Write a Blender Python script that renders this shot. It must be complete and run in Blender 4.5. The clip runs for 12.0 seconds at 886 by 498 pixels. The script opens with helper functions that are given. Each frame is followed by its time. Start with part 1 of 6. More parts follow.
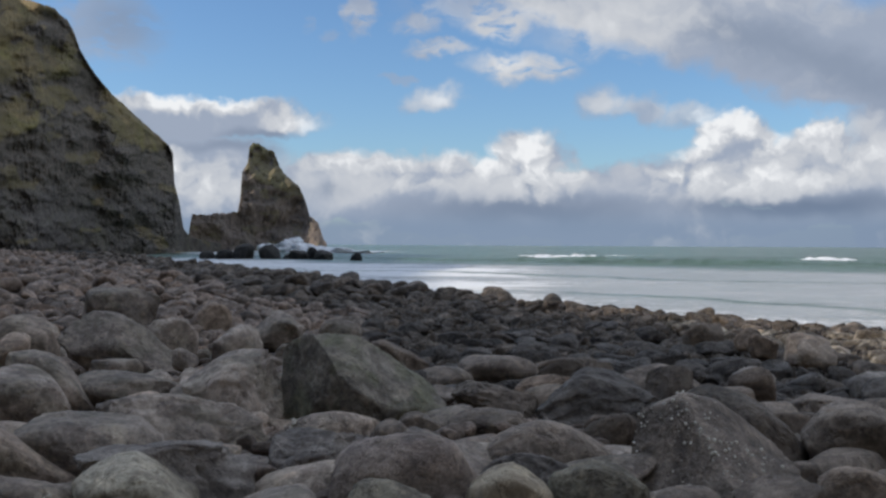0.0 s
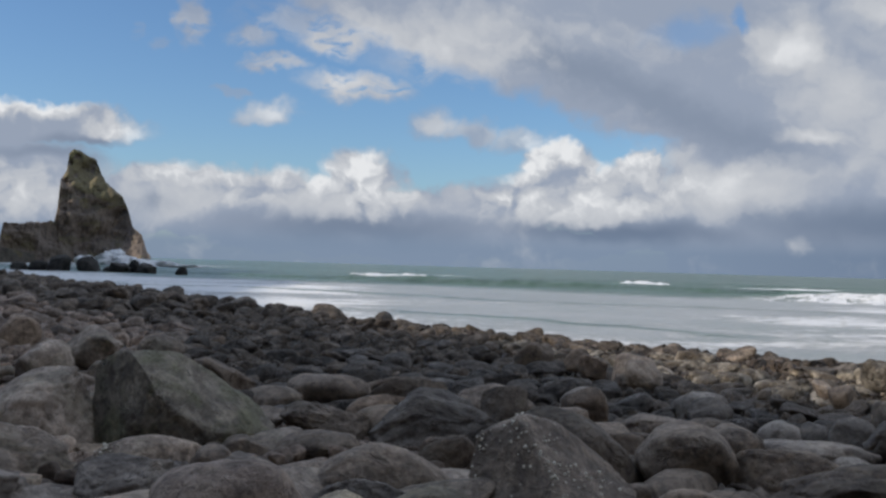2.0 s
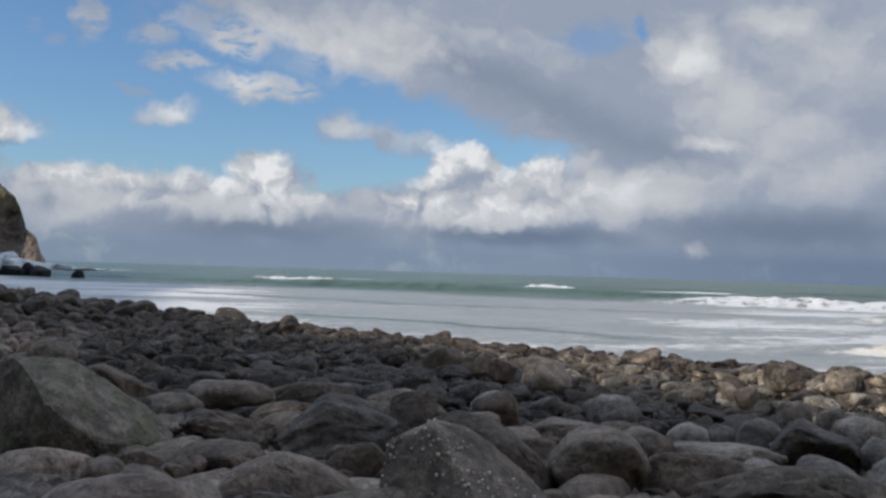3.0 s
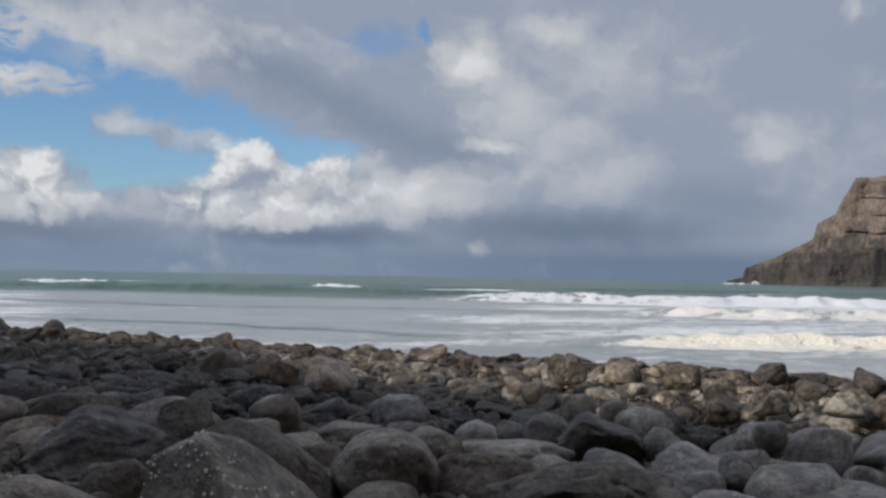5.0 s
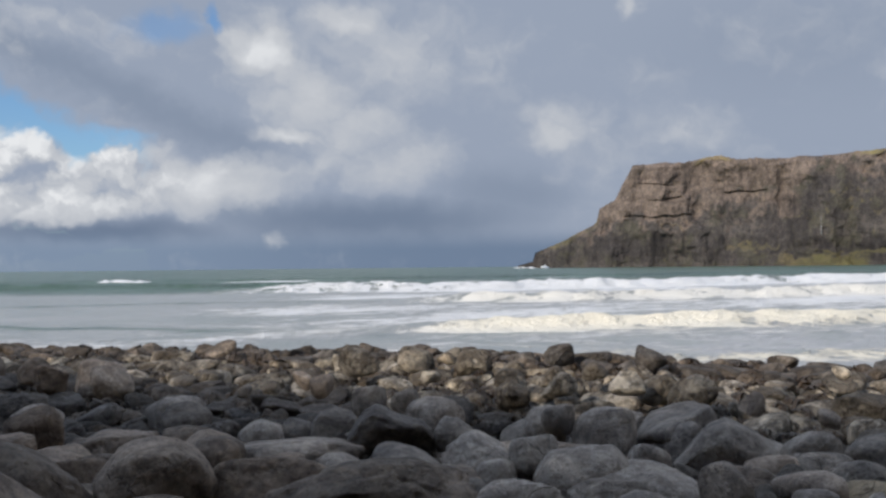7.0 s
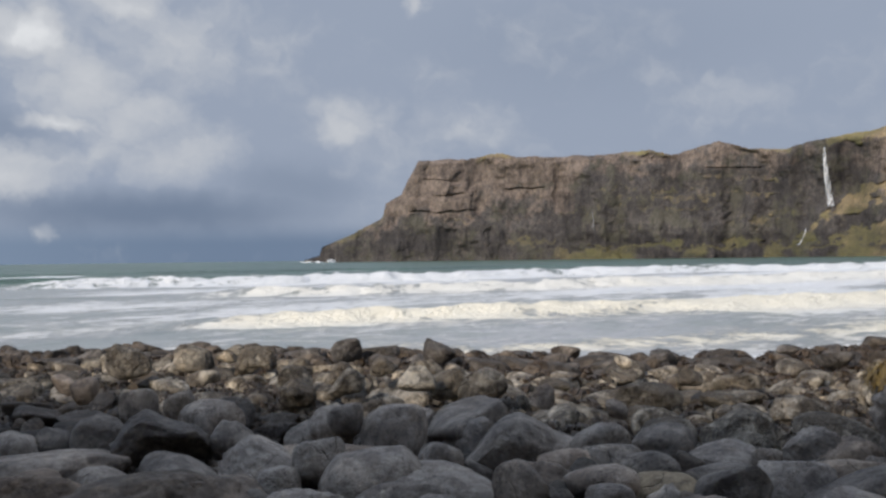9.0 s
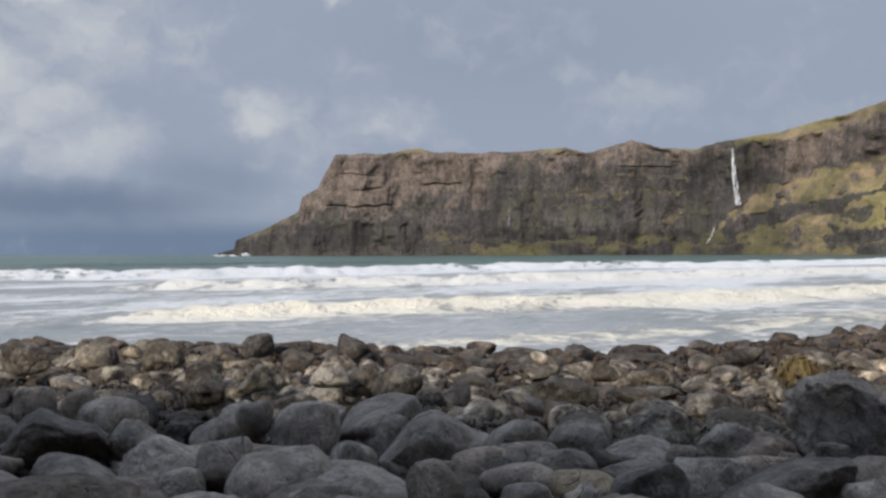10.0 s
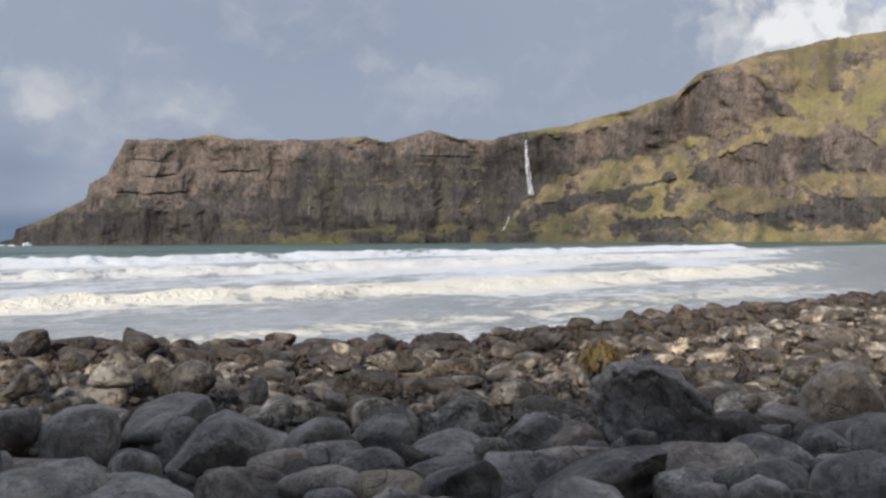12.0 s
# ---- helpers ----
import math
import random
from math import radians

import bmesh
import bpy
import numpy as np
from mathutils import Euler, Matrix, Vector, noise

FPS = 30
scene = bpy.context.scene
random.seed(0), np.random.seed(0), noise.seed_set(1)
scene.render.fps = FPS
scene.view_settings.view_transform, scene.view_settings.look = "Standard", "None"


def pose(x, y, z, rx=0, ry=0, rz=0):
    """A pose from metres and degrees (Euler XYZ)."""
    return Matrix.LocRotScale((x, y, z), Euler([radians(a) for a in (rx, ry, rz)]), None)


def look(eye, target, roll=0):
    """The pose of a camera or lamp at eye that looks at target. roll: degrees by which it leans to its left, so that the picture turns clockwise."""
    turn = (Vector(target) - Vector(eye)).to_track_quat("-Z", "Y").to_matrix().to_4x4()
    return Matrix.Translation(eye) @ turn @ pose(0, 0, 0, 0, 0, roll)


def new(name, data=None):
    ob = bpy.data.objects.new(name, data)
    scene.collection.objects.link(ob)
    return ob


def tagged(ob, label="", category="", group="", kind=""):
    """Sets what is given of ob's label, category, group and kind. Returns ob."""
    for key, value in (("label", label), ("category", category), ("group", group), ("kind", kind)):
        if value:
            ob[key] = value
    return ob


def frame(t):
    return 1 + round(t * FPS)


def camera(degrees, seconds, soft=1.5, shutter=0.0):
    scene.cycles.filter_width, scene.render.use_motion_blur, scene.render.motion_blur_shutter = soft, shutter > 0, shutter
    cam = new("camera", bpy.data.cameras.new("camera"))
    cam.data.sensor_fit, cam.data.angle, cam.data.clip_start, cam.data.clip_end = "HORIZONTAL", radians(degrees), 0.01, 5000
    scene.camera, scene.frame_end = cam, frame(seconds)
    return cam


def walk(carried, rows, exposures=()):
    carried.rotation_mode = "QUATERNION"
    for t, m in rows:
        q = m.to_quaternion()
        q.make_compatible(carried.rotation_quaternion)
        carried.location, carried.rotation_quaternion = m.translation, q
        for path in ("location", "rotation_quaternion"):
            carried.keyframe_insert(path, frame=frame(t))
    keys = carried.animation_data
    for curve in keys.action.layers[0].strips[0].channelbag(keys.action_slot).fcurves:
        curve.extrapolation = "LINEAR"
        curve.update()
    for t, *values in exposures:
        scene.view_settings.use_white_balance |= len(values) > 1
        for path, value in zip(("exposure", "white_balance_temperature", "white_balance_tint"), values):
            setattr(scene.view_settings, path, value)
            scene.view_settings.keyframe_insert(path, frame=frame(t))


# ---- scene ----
cam = camera(48.27, 12.0, soft=2.6)
EYE = 2.3
ROWS = [
    (0, -0.000, -0.000, -0.000, -0.00, -0.24, -0.30),
    (0.5, -0.016, 0.078, -0.017, -2.13, 0.19, -1.12),
    (1, -0.019, 0.161, -0.024, -4.64, 0.67, -1.25),
    (1.5, -0.024, 0.257, -0.024, -6.99, 0.84, -1.42),
    (2, -0.021, 0.361, -0.033, -9.78, 0.98, -1.64),
    (2.5, -0.022, 0.472, -0.041, -12.45, 1.27, -1.83),
    (4.5, 0.175, 1.013, -0.078, -24.45, 1.23, -1.02),
    (5, 0.224, 1.091, -0.086, -27.52, 1.60, -1.03),
    (5.5, 0.279, 1.162, -0.089, -30.12, 1.47, -0.62),
    (6, 0.363, 1.226, -0.081, -33.37, 1.11, -0.61),
    (6.5, 0.450, 1.290, -0.090, -36.60, 1.06, 0.07),
    (7, 0.534, 1.360, -0.091, -39.19, 1.04, 0.60),
    (9, 0.885, 1.711, -0.119, -51.50, 0.57, 0.71),
    (9.5, 0.966, 1.770, -0.124, -53.71, 0.32, 0.49),
    (10, 1.050, 1.826, -0.131, -56.33, 0.24, 0.21),
    (10.5, 1.146, 1.886, -0.137, -59.17, -0.12, 0.50),
    (11, 1.248, 1.954, -0.144, -62.04, -0.37, 0.24),
    (11.5, 1.352, 2.020, -0.150, -65.17, -0.31, 0.45),
    (12, 1.467, 2.066, -0.152, -67.86, -0.48, 0.39),
]
walk(cam, [(t, pose(x, y, EYE + z, 90 + pitch, roll, yaw)) for t, x, y, z, yaw, pitch, roll in ROWS], exposures=[(0.0, 0.12), (1.0, 0.02), (2.5, -0.03), (4.5, -0.12), (6.0, -0.10), (7.0, 0.0), (9.0, 0.0), (12.0, 0.05)])

from mathutils.bvhtree import BVHTree


# ---------------------------------------------------------------- small tools
def hash3(i, j, k, seed):
    n = (i * 374761393 + j * 668265263 + k * 2147483647 + seed * 974711) & 0x7FFFFFFF
    n = ((n ^ (n >> 13)) * 1274126177) & 0x7FFFFFFF
    n = ((n ^ (n >> 16)) * 668265263) & 0x7FFFFFFF
    return (n & 0xFFFFF) / 0xFFFFF * 2 - 1


def noise3(p, seed=0):
    """Smooth lattice noise in -1..1 for an (n, 3) array."""
    p = np.asarray(p, float)
    c = np.floor(p).astype(np.int64)
    f = p - c
    f = f * f * (3 - 2 * f)
    out = 0
    for a in (0, 1):
        for b in (0, 1):
            for d in (0, 1):
                w = (f[:, 0] if a else 1 - f[:, 0]) * (f[:, 1] if b else 1 - f[:, 1]) * (f[:, 2] if d else 1 - f[:, 2])
                out = out + w * hash3(c[:, 0] + a, c[:, 1] + b, c[:, 2] + d, seed)
    return out


def fbm(p, octaves=4, seed=0, gain=0.5):
    p = np.asarray(p, float)
    out, amp = 0, 1.0
    for o in range(octaves):
        out = out + amp * noise3(p * 2 ** o + 17.3 * o, seed + o)
        amp *= gain
    return out


def smooth(a, b, x):
    t = np.clip((np.asarray(x, float) - a) / (b - a), 0, 1)
    return t * t * (3 - 2 * t)


def mesh_from(name, verts, faces, material, shade=True):
    me = bpy.data.meshes.new(name)
    me.from_pydata([tuple(v) for v in np.asarray(verts).tolist()], [], [tuple(f) for f in np.asarray(faces).tolist()])
    me.materials.append(material)
    if shade:
        me.polygons.foreach_set("use_smooth", [True] * len(me.polygons))
    me.update()
    return me


def grid_faces(nu, nv):
    i, j = np.meshgrid(np.arange(nu - 1), np.arange(nv - 1), indexing="ij")
    a = (i * nv + j).ravel()
    return np.stack([a, a + nv, a + nv + 1, a + 1], 1)


# ---------------------------------------------------------------- nodes
class Nodes:
    """Short calls for building a node tree."""

    def __init__(self, tree):
        self.tree = tree
        tree.nodes.clear()

    def add(self, kind, inputs=None, **settings):
        n = self.tree.nodes.new(kind)
        for k, v in settings.items():
            setattr(n, k, v)
        for k, v in (inputs or {}).items():
            self.put(n.inputs[k], v)
        return n

    def put(self, socket, v):
        if isinstance(v, bpy.types.NodeSocket):
            self.tree.links.new(v, socket)
        else:
            socket.default_value = v

    def math(self, op, a, b=0.0, clamp=False):
        return self.add("ShaderNodeMath", {0: a, 1: b}, operation=op, use_clamp=clamp).outputs[0]

    def vec(self, op, a, b=(0, 0, 0)):
        n = self.add("ShaderNodeVectorMath", {0: a, 1: b}, operation=op)
        return n.outputs["Value"] if op in ("LENGTH", "DOT_PRODUCT", "DISTANCE") else n.outputs[0]

    def remap(self, x, a, b, lo=0.0, hi=1.0):
        return self.add("ShaderNodeMapRange", {0: x, 1: a, 2: b, 3: lo, 4: hi}, interpolation_type="SMOOTHSTEP").outputs[0]

    def mix(self, f, a, b, blend="MIX"):
        n = self.add("ShaderNodeMix", data_type="RGBA", blend_type=blend)
        self.put(n.inputs[0], f)
        self.put(n.inputs[6], a)
        self.put(n.inputs[7], b)
        return n.outputs[2]

    def noise(self, vector, scale, detail=4.0, rough=0.55, distortion=0.0):
        return self.add("ShaderNodeTexNoise", {"Vector": vector, "Scale": scale, "Detail": detail, "Roughness": rough, "Distortion": distortion}).outputs[0]


def rgb(r, g, b):
    return (r, g, b, 1.0)


# ---------------------------------------------------------------- sky, sun
SUN_AZ, SUN_EL = -94.0, 30.38
world = bpy.data.worlds.new("sky")
scene.world = world
world.use_nodes = True


def build_sky():
    n = Nodes(world.node_tree)
    way = n.add("ShaderNodeTexCoord").outputs["Generated"]
    sep = n.add("ShaderNodeSeparateXYZ", {0: way})
    x, y, z = sep.outputs
    az = n.math("MULTIPLY", n.math("ARCTAN2", x, y), 180 / math.pi)
    el = n.math("MULTIPLY", n.math("ARCSINE", z), 180 / math.pi)
    flat = n.add("ShaderNodeCombineXYZ", {0: az, 1: el}).outputs[0]
    # billowing: a wide roll and a finer curl
    big = n.add("ShaderNodeTexNoise", {"Vector": flat, "Scale": 0.35, "Detail": 3.0, "Roughness": 0.5}).outputs[1]
    fine = n.add("ShaderNodeTexNoise", {"Vector": flat, "Scale": 1.1, "Detail": 5.0, "Roughness": 0.55}).outputs[1]
    w1 = n.vec("MULTIPLY", n.vec("SUBTRACT", big, (0.5, 0.5, 0.5)), (3.4, 1.9, 0))
    w2 = n.vec("MULTIPLY", n.vec("SUBTRACT", fine, (0.5, 0.5, 0.5)), (1.3, 1.1, 0))
    calm = n.vec("ADD", flat, w1)
    rolled = n.vec("ADD", calm, n.vec("MULTIPLY", w2, (0.9, 0.7, 0.0)))
    p = n.vec("ADD", calm, w2)
    ps = n.add("ShaderNodeSeparateXYZ", {0: p})
    paz, pel = ps.outputs[0], ps.outputs[1]

    def puffs(rows, inner=0.55, outer=1.15, at=None):
        total = None
        for a, e, ra, re, amount in rows:
            d = n.vec("LENGTH", n.vec("MULTIPLY", n.vec("SUBTRACT", at or p, (a, e, 0)), (1 / ra, 1 / re, 0)))
            v = n.remap(d, inner, outer, amount, 0.0)
            total = v if total is None else n.math("MAXIMUM", total, v)
        return total

    # cloud cover
    banks = puffs([(21.5, 3.2, 4.0, 2.4, 1), (-14.5, 7.1, 7.8, 1.3, 1), (-15.0, 3.4, 8.0, 3.4, 1), (-5.0, 3.2, 6.0, 2.3, 1), (0.5, 3.2, 6.0, 2.2, 1),
                   (4.8, 4.4, 2.7, 2.5, 1), (8.0, 2.8, 3.0, 1.8, 1), (13.0, 3.2, 4.5, 1.9, 1), (16.4, 5.9, 2.5, 1.8, 1),
                   (17.5, 4.2, 6.0, 2.2, 1), (20.8, 5.2, 2.0, 1.6, 1), (9.0, 1.4, 16.0, 1.5, 1)], 0.75, 1.1)
    wisps = puffs([(-5.0, 13.4, 0.9, 1.7, 0.9), (-1.7, 12.6, 1.6, 0.9, 0.8), (3.2, 12.7, 3.0, 1.1, 1.0), (-0.3, 11.1, 2.0, 0.55, 0.9), (4.4, 10.2, 3.6, 1.0, 1.0),
                   (6.0, 13.6, 9.0, 1.5, 0.9), (13.0, 12.0, 8.0, 1.7, 0.95), (-19.0, 11.8, 3.6, 2.4, 0.75), (-6.6, 11.8, 0.8, 0.4, 0.4), (-8.0, 12.6, 0.5, 0.5, 0.3), (-2.6, 9.6, 1.2, 0.3, 0.5)], 0.35, 1.15)
    tufts = puffs([(-0.6, 8.5, 2.0, 1.0, 0.85), (-1.4, 8.0, 1.2, 0.6, 0.7), (9.0, 8.2, 1.9, 1.25, 0.9), (11.2, 7.8, 2.2, 0.9, 0.85), (13.8, 7.3, 2.8, 0.7, 0.7)], 0.3, 1.15)
    slope = n.math("ADD", n.math("SUBTRACT", paz, 19.0), n.math("MULTIPLY", n.math("SUBTRACT", pel, 8.0), 2.8))
    deck = n.math("MULTIPLY", n.remap(slope, -1.5, 2.0), n.remap(pel, 6.8, 8.0))
    deck = n.math("MAXIMUM", deck, n.remap(paz, 20.5, 23.0))
    gap = puffs([(23.4, 13.6, 2.6, 1.3, 0.6), (26.3, 14.0, 0.7, 1.1, 0.85), (95.0, 14.5, 6.0, 3.0, 0.6)], 0.2, 1.2)
    deck = n.math("MULTIPLY", deck, n.math("SUBTRACT", 1.0, gap))
    haze = n.remap(el, 2.4, 0.9)
    streak = n.noise(n.vec("MULTIPLY", calm, (0.55, 1.6, 1.0)), 0.8, 5.0, 0.58)
    wisps = n.math("MULTIPLY", wisps, n.remap(streak, 0.28, 0.52))
    wisps = n.math("MAXIMUM", wisps, tufts)
    cover = n.math("MAXIMUM", n.math("MAXIMUM", banks, wisps), n.math("MAXIMUM", deck, n.math("MULTIPLY", haze, 0.95)))

    # how much sunlight each part of the cloud shows
    lit = puffs([(89.5, 13.2, 8.2, 5.4, 1.0), (22.6, 4.69, 2.4, 1.3, 0.6), (-14.5, 8.17, 6.2, 0.9, 0.95), (-8.6, 7.14, 2.6, 0.8, 0.9), (-15.2, 4.91, 1.7, 0.7, 0.75), (-14, 3.4, 4, 2, 0.45), (-4.5, 4.76, 4.5, 1.2, 0.75), (-2, 3.5, 2.6, 1, 0.6),
                 (4.7, 5.85, 2, 1.5, 0.95), (2.9, 4.92, 1.9, 1.4, 0.9), (5.8, 4.11, 2.6, 1.7, 0.75), (1, 4.9, 2.6, 1, 0.7),
                 (16, 6.85, 2.2, 1.5, 0.95), (20.8, 5.79, 1.5, 1.3, 0.92), (14.4, 5.66, 1.8, 1.2, 0.85), (18.4, 5.76, 1.8, 1.2, 0.8), (13.6, 3.83, 2.6, 1.1, 0.75), (18.5, 4.25, 5, 1.5, 0.68)], 0.25, 1.3)
    soft = puffs([(3.5, 3.4, 7.0, 1.9, 0.5), (16.5, 3.6, 7.5, 2.0, 0.58), (-5.0, 3.3, 5.0, 1.5, 0.4), (36.0, 12.0, 6.0, 3.5, 0.4), (33.5, 8.0, 4.5, 2.2, 0.42), (28.6, 12.4, 2.8, 2.0, 0.66), (33.4, 13.8, 3.0, 1.4, 0.5), (30.2, 7.7, 3.0, 0.8, 0.56), (31.5, 10.0, 5.0, 4.0, 0.4),
                  (50.2, 14.8, 1.0, 1.0, 0.45), (25.5, 4.8, 6.5, 2.2, 0.62), (29.4, 1.9, 1.0, 0.9, 0.28), (36.5, 6.0, 6.0, 1.9, 0.40), (45.3, 7.6, 2.4, 1.4, 0.42), (52.4, 7.5, 3.4, 1.3, 0.3), (65.5, 9.2, 3.2, 1.8, 0.22),
                  (88.6, 12.4, 6.6, 5.2, 1.05), (9.0, 12.6, 15.0, 2.6, 0.5), (3.5, 11.0, 5.0, 2.4, 0.75), (-0.6, 8.6, 2.4, 1.2, 0.75), (9.6, 8.3, 2.4, 1.3, 0.66), (13.0, 7.6, 3.0, 1.0, 0.5),
                  (23.0, 6.3, 2.0, 1.6, 0.35)], 0.0, 1.3, rolled)
    veil = puffs([(46.0, 8.0, 3.6, 2.0, 0.32), (53.5, 7.4, 5.0, 2.0, 0.22), (66.5, 8.4, 5.0, 2.6, 0.24), (49.0, 5.8, 8.0, 1.8, 0.14), (58.0, 13.0, 7.0, 2.4, 0.08), (41.0, 11.0, 5.0, 2.5, 0.2)], 0.0, 1.3, calm)
    dim = puffs([ (35.0, 2.7, 12.0, 1.8, 0.85), (20.0, 2.2, 9.0, 1.1, 0.95), (5.0, 2.0, 10.0, 1.1, 0.75),
                 (-9.5, 6.2, 4.0, 0.5, 0.6), (-17.0, 12.0, 4.0, 2.0, 0.5), (43.0, 4.0, 5.0, 2.2, 0.4), (-12.0, 5.6, 4.0, 0.5, 0.45), (60.0, 12.0, 12.0, 4.0, 0.15), (5.0, 3.6, 1.0, 0.6, 0.5), (-6.5, 3.0, 2.0, 0.6, 0.5)], 0.1, 1.2, calm)
    off = n.math("ABSOLUTE", n.math("ADD", n.math("SUBTRACT", pel, 12.0), n.math("MULTIPLY", n.math("SUBTRACT", paz, 15.4), 0.40)))
    band = n.math("MULTIPLY", n.remap(off, 0.0, 2.2, 0.42, 0.0), n.math("MULTIPLY", n.remap(paz, 10.0, 16.0), n.remap(paz, 32.0, 26.0)))
    dim = n.math("MAXIMUM", dim, band)
    # each billow is bright towards the sun and dull on its lee
    body = n.noise(p, 0.55, 3.5, 0.5)
    lee = n.noise(n.vec("ADD", p, (-0.5, 0.6, 0)), 0.55, 3.5, 0.5)
    relief = n.math("MULTIPLY", n.math("SUBTRACT", body, lee), 2.4)
    wide = n.remap(n.noise(n.vec("MULTIPLY", calm, (0.7, 1.3, 1)), 0.16, 5.0, 0.5), 0.3, 0.7, -0.09, 0.10)
    bright = n.math("MAXIMUM", n.math("MULTIPLY", lit, 0.8), n.math("MAXIMUM", soft, veil))
    light = n.math("ADD", bright, n.math("ADD", n.math("MULTIPLY", relief, n.math("ADD", n.math("ADD", n.remap(az, 22.0, 36.0, 0.18, 0.11), n.math("MULTIPLY", veil, 0.15)), n.math("MULTIPLY", lit, 0.85))), wide))
    # torn streaks in the deck, falling away to the east
    slant = n.add("ShaderNodeCombineXYZ", {0: n.math("MULTIPLY", paz, 0.22), 1: n.math("ADD", n.math("MULTIPLY", pel, 0.8), n.math("MULTIPLY", paz, 0.38))}).outputs[0]
    torn = n.math("SUBTRACT", n.noise(slant, 0.45, 5.0, 0.55), 0.5)
    light = n.math("ADD", light, n.math("MULTIPLY", torn, n.math("MULTIPLY", n.remap(el, 3.0, 7.0), n.remap(az, 22.0, 40.0, 0.75, 0.35))))
    light = n.math("SUBTRACT", light, n.math("MULTIPLY", dim, 0.28))
    light = n.math("MAXIMUM", light, 0.0)
    grey = n.mix(dim, rgb(3.1, 3.62, 4.62), rgb(1.5, 2.0, 2.9))
    grey = n.mix(n.math("MULTIPLY", haze, 0.85), grey, n.mix(n.remap(az, 18.0, 40.0), rgb(1.95, 2.65, 3.75), rgb(1.35, 1.95, 2.95)))
    grey = n.mix(1.0, grey, n.add("ShaderNodeCombineColor", {0: n.remap(el, 16.0, 60.0, 1.0, 2.1), 1: n.remap(el, 16.0, 60.0, 1.0, 2.1), 2: n.remap(el, 16.0, 60.0, 1.0, 2.05)}).outputs[0], "MULTIPLY")
    white = n.mix(n.remap(light, 0.0, 0.5), grey, rgb(5.2, 5.45, 5.9))
    white = n.mix(n.remap(light, 0.4, 1.0), white, rgb(8.0, 8.15, 8.35))
    sky = n.add("ShaderNodeTexSky", sky_type="NISHITA", sun_disc=False, sun_elevation=radians(SUN_EL), sun_rotation=radians(SUN_AZ), air_density=1.0, dust_density=0.6, ozone_density=1.6).outputs[0]
    blue = n.mix(1.0, sky, rgb(0.78, 1.0, 1.25), "MULTIPLY")
    colour = n.mix(cover, blue, white)
    below = n.remap(el, -0.2, -2.0)
    colour = n.mix(below, colour, rgb(1.6, 1.9, 2.0))
    back = n.add("ShaderNodeBackground", {0: colour, 1: 0.1})
    n.add("ShaderNodeOutputWorld", {0: back.outputs[0]})


build_sky()
sun = new("sun", bpy.data.lights.new("sun", "SUN"))
sun.data.energy, sun.data.angle, sun.data.color = 3.9, radians(0.53), (1.0, 0.9, 0.76)
a, e = radians(SUN_AZ), radians(SUN_EL)
sun.matrix_world = look((0, 0, 300), (-math.sin(a) * math.cos(e), -math.cos(a) * math.cos(e), 300 - math.sin(e)))


# ---------------------------------------------------------------- materials
def material(name):
    m = bpy.data.materials.new(name)
    m.use_nodes = True
    return m, Nodes(m.node_tree)


def finish(n, colour, rough, height=None, strength=0.4, distance=0.02, spec=0.4):
    b = n.add("ShaderNodeBsdfPrincipled", {"Base Color": colour, "Roughness": rough, "Specular IOR Level": spec})
    if height is not None:
        bump = n.add("ShaderNodeBump", {"Strength": strength, "Distance": distance, "Height": height})
        n.put(b.inputs["Normal"], bump.outputs[0])
    n.add("ShaderNodeOutputMaterial", {0: b.outputs[0]})


